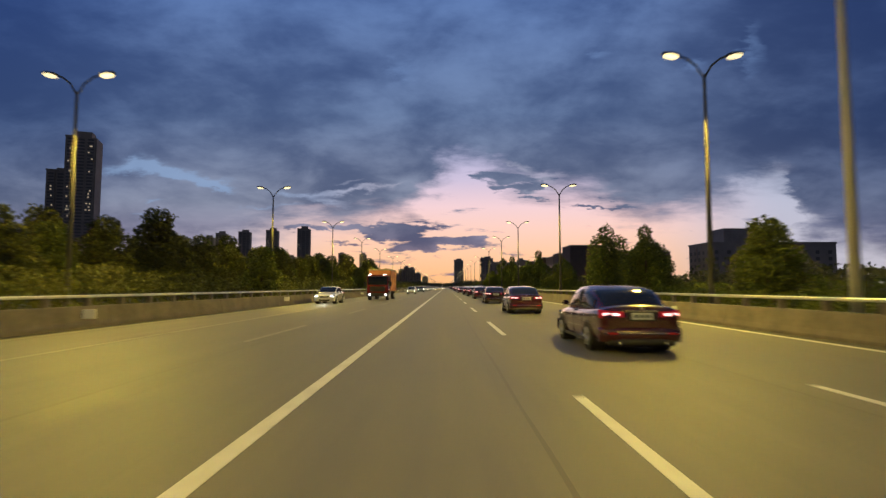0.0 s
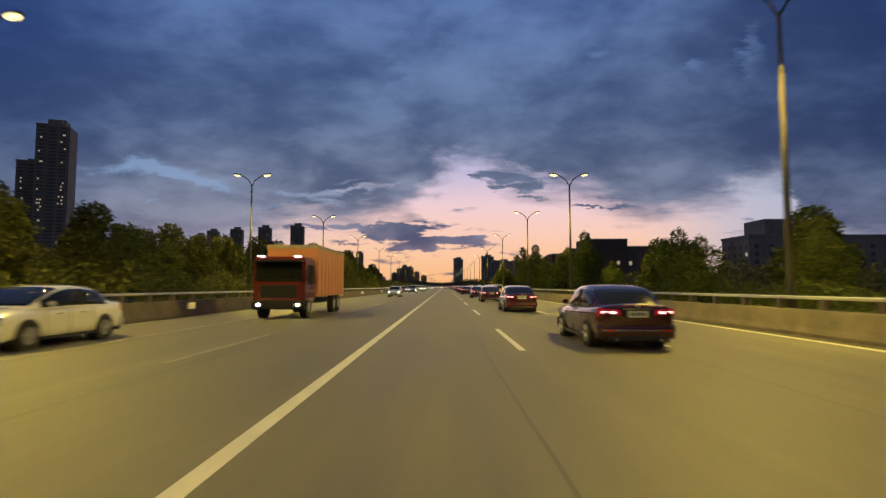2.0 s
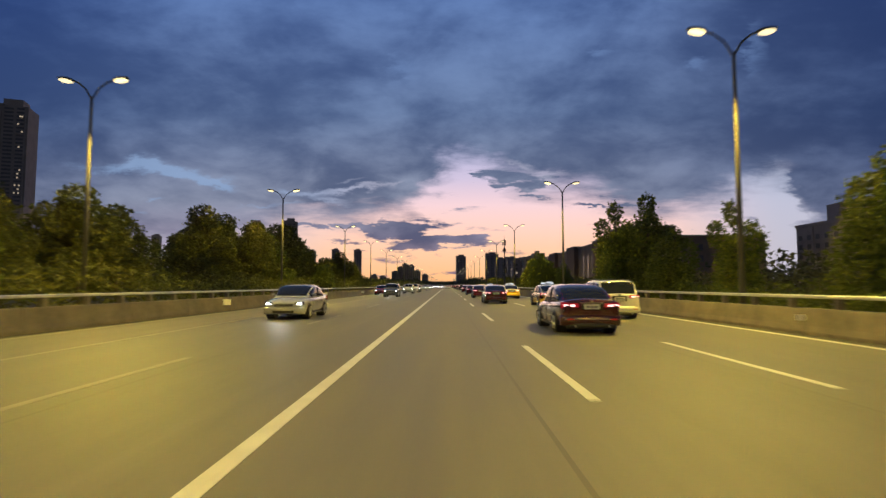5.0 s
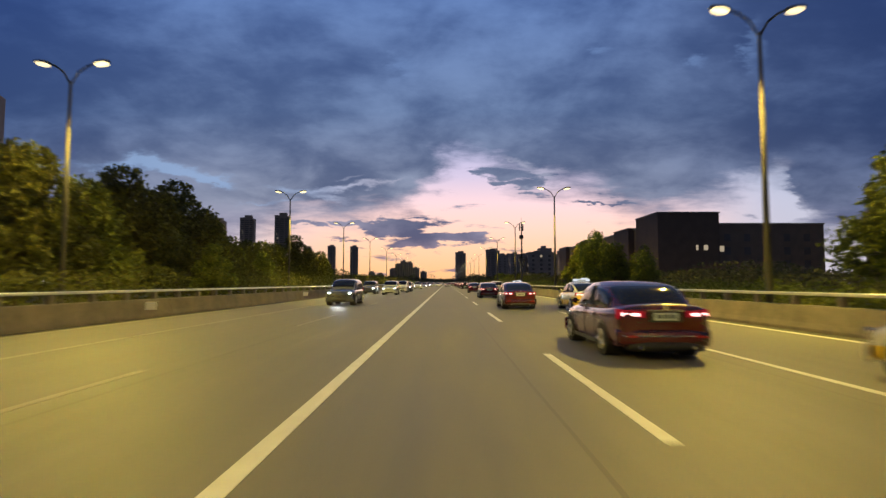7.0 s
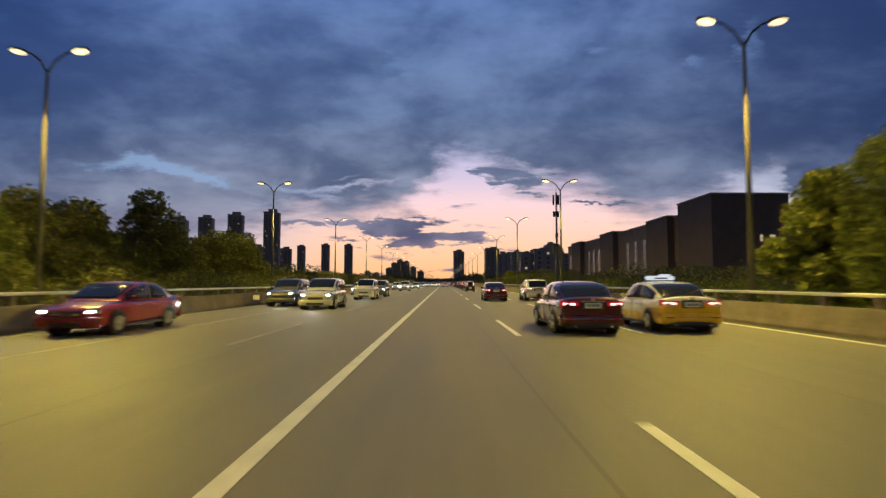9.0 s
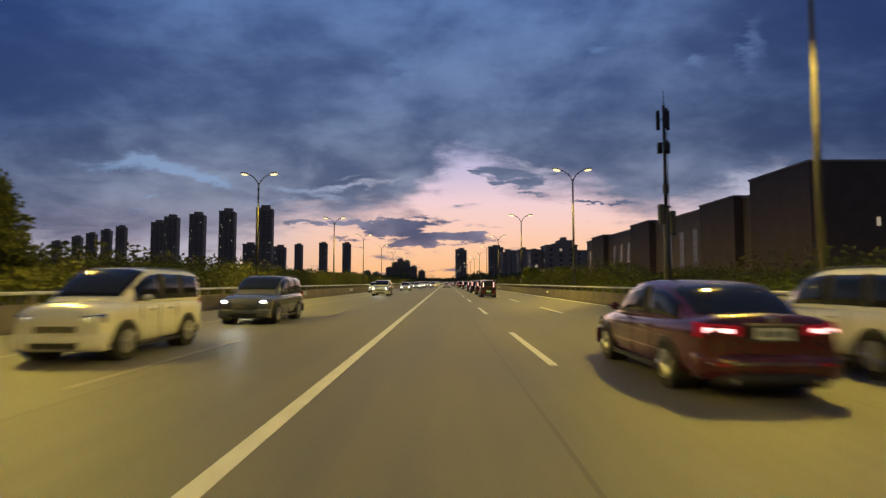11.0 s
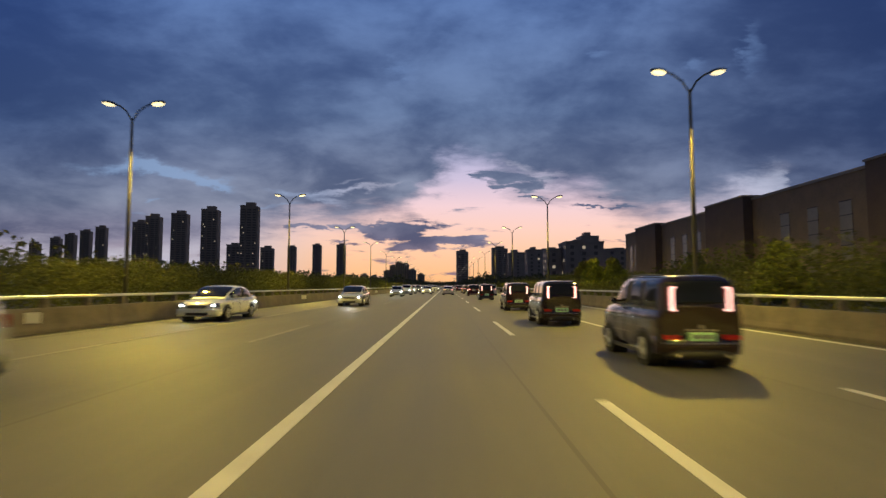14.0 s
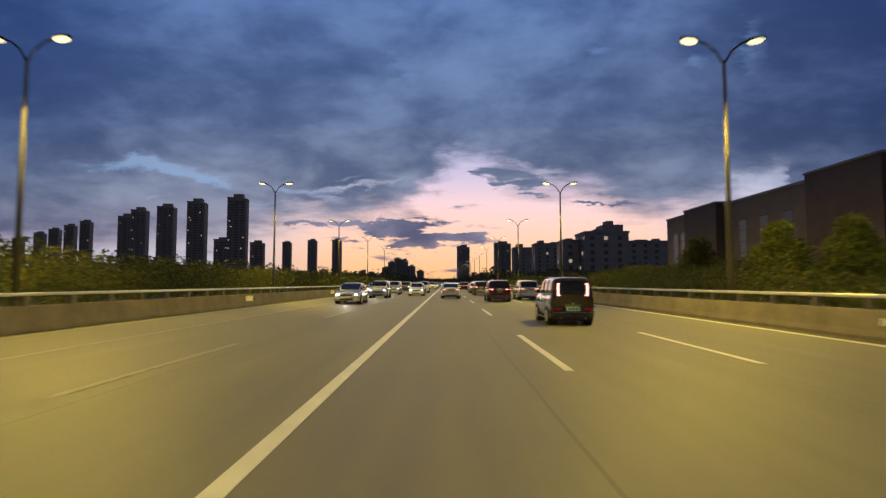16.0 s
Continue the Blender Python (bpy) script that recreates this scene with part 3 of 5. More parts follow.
# ---- buildings ----
def panes(name, parent, spots, size, mat, depth=0.08):
    """Separate recessed panes that share one mesh: spots are local poses."""
    first = None
    for m in spots:
        if first is None:
            first = part(name, boxed(-size[0] / 2, size[0] / 2, -depth, depth, 0, size[1]), mat, parent)
            ob = first
        else:
            ob = new(name, first.data)
            ob.parent = parent
        ob.matrix_basis = m


def tower(x, y, w, d, h, turn=0.0, seed=0, mat=None, step=0.0, lit=10, label="tall dark apartment tower with a few lit windows"):
    """A residential high-rise: notched shaft, floor bands, stepped crown and windows."""
    rng = random.Random(seed)
    mat = mat or FACADE_TOWER
    top = thing("apartment_tower", label, "building", "towers on the skyline")
    bm = boxed(-w / 2, w / 2, -d / 2, d / 2, -1, h)
    part("wall", bm, mat, top)
    bm = bmesh.new()
    for s in (-1, 1):
        box(bm, s * w * 0.32 - w * 0.13, s * w * 0.32 + w * 0.13, -d / 2 - 1.2, d / 2 + 1.2, -1, h - 2.5)
    part("bay", bm, mat, top)
    part("crown", boxed(-w * 0.22, w * 0.30, -d * 0.3, d * 0.3, h, h + 3.5 + step), mat, top)
    part("parapet", boxed(-w * 0.5 - 0.4, -w * 0.1, -d / 2 - 0.4, d / 2 + 0.4, h, h + 1.2), mat, top)
    bands = bmesh.new()
    floors = int(h / 3.0)
    for k in range(2, floors):
        z = k * 3.0
        for s in (-1, 1):
            box(bands, s * w * 0.32 - w * 0.10, s * w * 0.32 + w * 0.10, -d / 2 - 1.32, -d / 2 - 1.1, z, z + 1.5)
        box(bands, -w * 0.12, w * 0.12, -d / 2 - 0.12, -d / 2 + 0.1, z, z + 1.5)
    tagged(part("window_band", bands, WINDOW_DARK, top), kind="stuff")
    spots = []
    for k in range(lit):
        s = rng.choice((-1, 1))
        spots.append(pose(s * w * 0.32 + rng.uniform(-0.07, 0.07) * w, -d / 2 - 1.34, rng.randint(3, floors - 2) * 3.0 + 0.1))
    panes("lit_window", top, spots, (1.2, 1.2), WINDOW_LIT, 0.06)
    top.matrix_basis = pose(x, y, -0.3, 0, 0, turn)
    return top


# the far towers on the left skyline and the single one ahead
tower(25.0, 1050, 17, 16, 53.5, 4, 1, FACADE_GREY, lit=3)
for k, (x, y, w, h) in enumerate(((-178, 1153, 15, 71), (-243, 1253, 16, 79), (-322, 1363, 17, 84))):
    tower(x, y, w, 13, h, 6, 10 + k, FACADE_GREY, lit=3)
for k, (x, y, w, h) in enumerate(((-230, 867, 20, 95), (-295, 910, 20, 97), (-370, 984, 21, 102), (-432, 1030, 20, 104), (-474, 1070, 21, 100))):
    tower(x, y, w, 13, h, 7, 20 + k, lit=9, step=1.5)
for k, (x, y, w, h) in enumerate(((-548, 1090, 15, 95), (-586, 1110, 15, 91), (-625, 1130, 15, 87), (-664, 1150, 15, 83), (-715, 1170, 15, 76))):
    tower(x, y, w, 10, h, 8, 30 + k, lit=2)
tower(-262, 905, 17, 12, 52, 6, 41, FACADE_GREY, lit=5)
tower(-228, 925, 16, 12, 50, 10, 42, FACADE_GREY, lit=5)
# the near pair seen over the trees
tower(-343, 500, 25, 22, 141, 20, 50, lit=40, step=3, label="very tall dark apartment tower with scattered lit windows")
tower(-369, 512, 24, 22, 112, 20, 51, lit=22)


def flat_block(x0, x1, y0, y1, h, mat, bays, floors, label, pitch=3.2, seed=0, lit=4, steps=()):
    """A long flat-roofed block with framed window bays on its road side and its near end."""
    rng = random.Random(seed)
    top = thing("apartment_block", label, "building")
    part("wall", boxed(x0, x1, y0, y1, -1, h), mat, top)
    rim = bmesh.new()
    box(rim, x0 - 0.3, x0 + 0.25, y0 - 0.3, y1 + 0.3, h, h + 0.9)
    box(rim, x0 + 0.25, x1 + 0.3, y0 - 0.3, y0 + 0.25, h, h + 0.9)
    part("parapet", rim, mat, top)
    for a, b, c, d, e in steps:
        part("roof_house", boxed(a, b, c, d, h, e), mat, top)
    length = (y1 - y0) / bays
    spots, lit_spots = [], []
    for i in range(bays):
        yc = y0 + (i + 0.5) * length
        if i % 3 == 0:
            part("pier", boxed(x0 - 0.45, x0 + 0.1, yc - length * 0.5 - 0.3, yc - length * 0.5 + 0.3, -1, h - 0.3), mat, top)
        for f in range(floors):
            (lit_spots if rng.random() < lit / (bays * floors) else spots).append(pose(x0 - 0.02, yc, 1.2 + f * pitch, 0, 0, 90))
    panes("window_pane", top, spots, (length * 0.42, 1.7), WINDOW_DARK)
    ends = []
    for i in range(int((x1 - x0) / 6)):
        for f in range(floors):
            (lit_spots if rng.random() < 0.03 else ends).append(pose(x0 + 3 + i * 6, y0 - 0.02, 1.2 + f * pitch))
    panes("end_pane", top, ends, (1.8, 1.7), WINDOW_DARK)
    if lit_spots:
        panes("lit_window", top, lit_spots, (1.5, 1.5), WINDOW_LIT, 0.09)
    for f in range(floors):
        part("floor_band", boxed(x0 - 0.22, x0 + 0.05, y0, y1, 0.85 + f * pitch, 1.05 + f * pitch), mat, top)
    return top




def long_hall(x0, x1, y0, y1, h, bays, slots, label):
    """A long brown hall: projecting stair bays, groups of tall glazed slots, a taller head house at its near end."""
    top = thing("brown_hall", label, "building")
    part("wall", boxed(x0, x1, y0, y1, -1, h), FACADE_BROWN, top)
    part("coping", boxed(x0 - 0.25, x0 + 0.3, y0, y1, h, h + 0.5), FACADE_GREY, top)
    part("coping", boxed(x0 + 0.3, x1 + 0.2, y0 - 0.25, y0 + 0.3, h, h + 0.5), FACADE_GREY, top)
    for a, b, rise in bays:
        bay = part("stair_bay", boxed(x0 - 2.0, x0 + 4.0, a, b, -1, h + rise), FACADE_DARK, top, "darker projecting stair bay")
        part("coping", boxed(x0 - 2.2, x0 + 4.2, a - 0.2, b + 0.2, h + rise, h + rise + 0.35), FACADE_GREY, bay)
    for y in slots:
        slot = part("glazed_slot", boxed(x0 - 0.08, x0 + 0.1, y - 1.35, y + 1.35, 3.2, 15.6), PALE_GLASS, top, "tall pale glazed slot")
        for z in (3.2, 5.7, 8.2, 10.7, 13.2, 15.6):
            part("transom", boxed(x0 - 0.14, x0 + 0.05, y - 1.4, y + 1.4, z - 0.08, z + 0.08), DARK_METAL, slot)
    head = part("head_house", boxed(x0 - 0.6, x0 + 18.5, y0 - 4.0, y0 + 15.0, -1, h + 3.2), FACADE_DARK, top, "taller brown head house")
    part("coping", boxed(x0 - 0.8, x0 + 18.7, y0 - 4.2, y0 + 15.2, h + 3.2, h + 3.6), FACADE_GREY, head)
    for x, w in ((x0 + 11.5, 0.7), (x0 + 14.2, 1.3)):
        part("lit_window", boxed(x - w / 2, x + w / 2, y0 - 4.07, y0 - 3.9, 11.6, 13.2), WINDOW_LIT, head)
    part("lit_window", boxed(x0 + 20.5, x0 + 21.9, y0 - 0.07, y0 + 0.1, 11.4, 13.2), WINDOW_LIT, top)
    for i in range(5):
        for f in range(4):
            part("window_pane", boxed(x0 + 22 + i * 6.3, x0 + 24 + i * 6.3, y0 - 0.05, y0 + 0.1, 2.0 + f * 4.2, 4.4 + f * 4.2), WINDOW_DARK, top)
    return top


long_hall(66.3, 120, 287, 438, 20.0, ((306, 322, 0.5), (356, 373, 0.8), (405, 422, 0.6)), (329, 337, 345, 381, 389, 397, 427, 432), "long brown flat-roofed hall with tall glazed slots")
flat_block(126, 186, 256, 278, 22.0, FACADE_GREY, 5, 6, "dark flat-roofed block with a taller stair house", seed=4, lit=2, steps=((133, 152, 256.5, 272, 29.5),))
flat_block(61, 80, 512, 530, 23.4, FACADE_GREY, 5, 7, "grey stepped apartment block with roof houses", seed=5, lit=7, steps=((65.5, 69, 513, 522, 25.2), (69, 78, 513, 524, 27.2), (71, 74, 514, 520, 29.0)))
flat_block(53.5, 60.5, 521, 536, 20.4, FACADE_GREY, 3, 6, "narrow grey apartment block beside a taller one", seed=11, lit=3, steps=((55, 58, 523, 530, 22.0),))
flat_block(84, 119, 560, 580, 23.0, FACADE_GREY, 7, 7, "low grey apartment block behind trees", seed=8, lit=4, steps=((88, 92, 562, 572, 25.5), (101, 107, 562, 570, 24.6), (111, 114, 563, 568, 25.2)))
flat_block(69, 90, 690, 708, 31.5, FACADE_GREY, 5, 9, "grey apartment block behind trees", seed=6, lit=5, steps=((72, 76, 692, 702, 34.5), (82, 86, 693, 700, 33.4)))
flat_block(63, 80, 775, 792, 34.0, FACADE_GREY, 5, 10, "far grey apartment block", seed=7, lit=4, steps=((66, 72, 777, 786, 38.0),))
flat_block(92, 120, 800, 818, 36.0, FACADE_GREY, 5, 11, "far grey apartment block", seed=9, lit=4, steps=((100, 108, 802, 812, 39.0),))
tower(78, 1019, 22, 18, 56, 0, 61, FACADE_GREY, lit=3)
tower(112, 1060, 26, 18, 50, 0, 62, FACADE_GREY, lit=3)
for k, (x, h) in enumerate(((-78, 40), (-95, 54), (-111, 58), (-126, 50), (-141, 38), (-60, 30), (-176, 26), (-200, 30))):
    tower(x, 1500 + 9 * k, 17, 12, h, 5, 70 + k, FACADE_GREY, lit=0, label="far tower block on the horizon")


# ---- trees ----
def leaf_cloud(rng, lobes, count, size):
    """Small bent leaf sprays scattered through ellipsoid lobes."""
    verts, faces = [], []
    total_w = sum(l[3] * l[4] for l in lobes)
    for cx, cy, cz, r, hz in lobes:
        for _ in range(int(count * r * hz / total_w)):
            d = Vector((rng.gauss(0, 1), rng.gauss(0, 1), rng.gauss(0, 1))).normalized()
            k = rng.uniform(0.35, 1.0) ** 0.5 * rng.uniform(0.85, 1.15)
            p = Vector((cx + d.x * r * k, cy + d.y * r * k, cz + d.z * hz * k))
            for _ in range(2):
                a = Vector((rng.gauss(0, 1), rng.gauss(0, 1), rng.gauss(0, 0.7))).normalized()
                b = a.orthogonal().normalized()
                b.rotate(Matrix.Rotation(rng.uniform(0, 6.28), 3, a))
                s = size * rng.uniform(0.6, 1.3)
                n = len(verts)
                mid = p + Vector((rng.gauss(0, 1), rng.gauss(0, 1), rng.gauss(0, 1))) * size * 0.4
                c = a.cross(b)
                verts += [mid - a * s, mid - b * s * 0.5 + c * s * 0.15, mid + a * s, mid + b * s * 0.5 + c * s * 0.15]
                faces.append((n, n + 1, n + 2, n + 3))
    return verts, faces


def broad_tree(seed, h, spread, count, leaf, size=0.165, label="leafy broad-crowned tree behind the parapet", slim=False):
    rng = random.Random(seed)
    top = thing("tree", label, "tree", "roadside trees")
    bm = bmesh.new()
    lean = Vector((rng.uniform(-0.3, 0.3), rng.uniform(-0.3, 0.3), 0))
    tube(bm, (0, 0, -0.3), lean * 0.5 + Vector((0, 0, h * 0.35)), 0.17, 0.12, 9)
    tube(bm, lean * 0.5 + Vector((0, 0, h * 0.35)), lean + Vector((0, 0, h * 0.9)), 0.12, 0.03, 8)
    lobes = []
    for k in range(9 if not slim else 8):
        a = 2.4 * k + rng.uniform(-0.4, 0.4)
        f = (k + 0.6) / 9
        if slim:
            z, rad = h * (0.14 + 0.68 * f), spread * (0.40 + 0.14 * math.sin(3.1 * f)) * rng.uniform(0.6, 1.2)
            r = spread * (0.38 + 0.10 * math.sin(3.1 * f)) * rng.uniform(0.7, 1.3)
        else:
            z, rad = h * (0.30 + 0.52 * f), spread * (0.62 - 0.45 * f) * rng.uniform(0.7, 1.15)
            r = spread * rng.uniform(0.34, 0.52) * (1 - 0.25 * f)
        p = Vector((math.cos(a) * rad, math.sin(a) * rad, z)) + lean * f
        tube(bm, lean * f + Vector((0, 0, z - h * 0.14)), p, 0.05, 0.015, 6)
        lobes.append((p.x, p.y, p.z, r, r * (1.5 if slim else 0.85)))
    lobes.append((lean.x, lean.y, h * 0.9, spread * (0.30 if slim else 0.34), h * (0.12 if slim else 0.12)))
    part("trunk", bm, BARK, top, smooth=True)
    crown = raw("crown", *leaf_cloud(rng, lobes, count, size), leaf, top)
    return top


PROTO = [broad_tree(1, 7.2, 3.3, 4200, LEAF_A), broad_tree(2, 8.2, 3.6, 4600, LEAF_A), broad_tree(3, 6.6, 3.0, 3800, LEAF_B),
         broad_tree(4, 8.0, 2.0, 4600, LEAF_E, 0.13, label="slim upright leafy tree behind the parapet", slim=True),
         broad_tree(5, 7.0, 2.3, 4600, LEAF_E, 0.13, label="slim upright leafy tree behind the parapet", slim=True),
         broad_tree(6, 5.2, 2.2, 3800, LEAF_D, 0.165, label="bright green young bushy tree by the parapet")]
placed = set()


def plant(k, x, y, s=1.0, turn=0.0):
    m = pose(x, y, -0.2, 0, 0, turn)
    m = m @ Matrix.Scale(s, 4)
    if k in placed:
        ob = copy_thing(PROTO[k], pose(x, y, -0.2, 0, 0, turn))
        ob.scale = (s, s, s)
    else:
        placed.add(k)
        PROTO[k].matrix_basis = m


rng = random.Random(77)
y = -12.0
while y < 216:
    # crowns are low at first, higher in the middle stretch, with a gap before it
    if 121 < y < 137:
        y = 138.0
    s = 0.88 + 0.05 * math.sin(y * 0.21) + (0.28 if 138 < y < 168 else 0.0) - (0.13 if 22 < y < 78 else 0.0) - (0.12 if y > 190 else 0) + rng.uniform(-0.08, 0.1)
    plant(rng.choice((0, 1, 1, 0, 2)), -21.6 + rng.uniform(-1.5, 1.2), y, s, rng.uniform(0, 360))
    if rng.random() < 0.75:
        plant(rng.choice((0, 1, 2)), -26.5 + rng.uniform(-2, 2), y + rng.uniform(-2, 2), s * 1.06, rng.uniform(0, 360))
    y += rng.uniform(3.6, 5.6)
for k, x, y, s in ((3, 13.2, 35, 0.70), (4, 14.2, 37.5, 0.74), (2, 15.5, 40, 0.75), (4, 13.4, 44, 0.95), (2, 19.0, 52, 0.85), (3, 16.0, 57, 0.58), (2, 20.0, 63, 0.9),
                   (4, 15.0, 68, 0.75), (2, 17.0, 76, 0.8), (3, 15.5, 83, 0.5), (4, 16.5, 87, 0.55), (3, 17.2, 100, 1.05), (4, 16.0, 103.5, 0.95), 
                   (3, 15.0, 112, 0.75), (4, 14.2, 118, 0.75), (3, 14.2, 128.5, 1.06), (4, 15.2, 132, 0.95), (2, 16.6, 135.5, 1.0), (3, 15.4, 126, 1.1),
                   (2, 15.4, 166, 0.8), (4, 14.2, 168.5, 0.95), (3, 15.2, 171, 0.85), (2, 16.5, 174, 0.82), (4, 17.0, 163, 0.7), (2, 21.0, 20, 1.0), (2, 14.8, 24.5, 0.72), (2, 17.5, 9, 1.0), (4, 13.4, 62, 0.6), (5, -15.6, 45.5, 0.95), (5, -16.0, 101, 1.0), (5, -15.8, 152, 0.8), (5, 14.0, 96, 1.0), (5, 13.8, 171.5, 1.1), (2, 19.5, 303, 0.74), (5, 18.3, 307, 0.95), (2, 23.5, 291, 0.72), (0, 21.0, 322, 0.75), (5, 17.2, 268, 0.75)):
    plant(k, x, y, s, rng.uniform(0, 360))


def thicket(name, label, count, size, leaf, x0, x1, y0, y1, top_of, seed):
    """Uncountable low growth as one mesh."""
    rng = random.Random(seed)
    verts, faces = [], []
    for _ in range(count):
        x, y = rng.uniform(x0, x1), rng.uniform(y0, y1)
        h = top_of(x, y)
        if h <= 0.1:
            continue
        p = Vector((x, y, -0.3 + h * rng.uniform(0.05, 1.0) ** 0.6))
        a = Vector((rng.gauss(0, 1), rng.gauss(0, 1), rng.gauss(0, 0.8))).normalized()
        b = a.orthogonal().normalized()
        b.rotate(Matrix.Rotation(rng.uniform(0, 6.28), 3, a))
        s = size * rng.uniform(0.6, 1.4)
        c = a.cross(b) * s * 0.2
        n = len(verts)
        verts += [p - a * s, p - b * s * 0.55 + c, p + a * s, p + b * s * 0.55 + c]
        faces.append((n, n + 1, n + 2, n + 3))
    return tagged(raw(name, verts, faces, leaf), label, "shrubs", kind="stuff")


def lumps(x, y, f, seed):
    return noise.noise((x * f, y * f, seed))


thicket("hedge", "dense low green shrubs behind the parapet", 62000, 0.13, LEAF_A, -25, -15.5, -20, 230, lambda x, y: 2.4 + 1.2 * lumps(x, y, 0.25, 3.1), 5)
SHRUBS = lambda x, y: 2.9 + 1.3 * lumps(x, y, 0.22, 8.1) + (0.04 * (-17 - x))
thicket("hedge", "dense low green shrubs behind the parapet", 115000, 0.085, LEAF_A, -27, -17, 215, 330, SHRUBS, 6)
thicket("hedge", "dense low green shrubs behind the parapet", 45000, 0.17, LEAF_A, -30, -17, 330, 520, SHRUBS, 14)
thicket("hedge", "low green shrubs below the brown block", 62000, 0.125, LEAF_B, 13, 21, -10, 240, lambda x, y: 1.5 + 1.1 * lumps(x, y, 0.3, 5.3), 7)
thicket("hedge", "low green shrubs below the brown block", 105000, 0.115, LEAF_A, 13.5, 28, 240, 420, lambda x, y: 3.0 + 2.4 * lumps(x, y, 0.13, 2.3) - (0.9 if x < 17 else 0.0), 8)
thicket("woodland", "far dark woods along the road", 26000, 0.95, LEAF_C, -190, -24, 480, 1300, lambda x, y: 7.0 + 3.5 * lumps(x, y, 0.05, 1.3), 9)
thicket("woodland", "far dark woods along the road", 16000, 0.95, LEAF_C, 16, 74, 480, 1300, lambda x, y: 7.0 + 4.0 * lumps(x, y, 0.05, 4.3), 10)
thicket("woodland", "far dark woods on the horizon", 14000, 2.6, LEAF_C, -420, 320, 1380, 1900, lambda x, y: 11.0 + 6.0 * lumps(x, y, 0.02, 6.3), 11)
thicket("woodland", "dark woods behind the roadside trees", 70000, 0.28, LEAF_C, -75, -28, -20, 480, lambda x, y: 4.6 + 2.0 * lumps(x, y, 0.08, 9.3), 12)
thicket("woodland", "dark woods between road and blocks", 45000, 0.26, LEAF_C, 24, 60, 20, 280, lambda x, y: 3.4 + 2.2 * lumps(x, y, 0.08, 7.7), 13)


# ---- vehicles ----
def flow(points, t):
    """A smooth curve through points, at t counted in points."""
    n = len(points) - 1
    i = min(max(int(t), 0), n - 1)
    f = t - i
    p = [points[min(max(i + k, 0), n)] for k in (-1, 0, 1, 2)]
    return [0.5 * (2 * b + (c - a) * f + (2 * a - 5 * b + 4 * c - d) * f * f + (3 * b - 3 * c + d - a) * f ** 3) for a, b, c, d in zip(*p)]


def sheet(where, us, vs, lift, depth, inside):
    """A curved pane on the surface where(u, v), lifted off it, with its rim turned in."""
    bm = bmesh.new()
    grid = []
    for u in us:
        row = []
        for v in vs:
            p = where(u, v)
            n = (where(u + 0.02, v) - where(u - 0.02, v)).cross(where(u, v + 0.02) - where(u, v - 0.02))
            n = n.normalized() if n.length > 1e-9 else (p - inside).normalized()
            if n.dot(p - inside) < 0:
                n = -n
            row.append((bm.verts.new(p + n * lift), p + n * (lift - depth)))
        grid.append(row)
    for a, b in zip(grid, grid[1:]):
        for k in range(len(a) - 1):
            bm.faces.new((a[k][0], a[k + 1][0], b[k + 1][0], b[k][0]))
    rim = grid[0] + [r[-1] for r in grid[1:-1]] + grid[-1][::-1] + [r[0] for r in grid[-2:0:-1]]
    low = [bm.verts.new(q) for _, q in rim]
    for k in range(len(rim)):
        j = (k + 1) % len(rim)
        bm.faces.new((rim[k][0], rim[j][0], low[j], low[k]))
    return bm


def span(a, b, n):
    return [a + (b - a) * k / (n - 1) for k in range(n)]


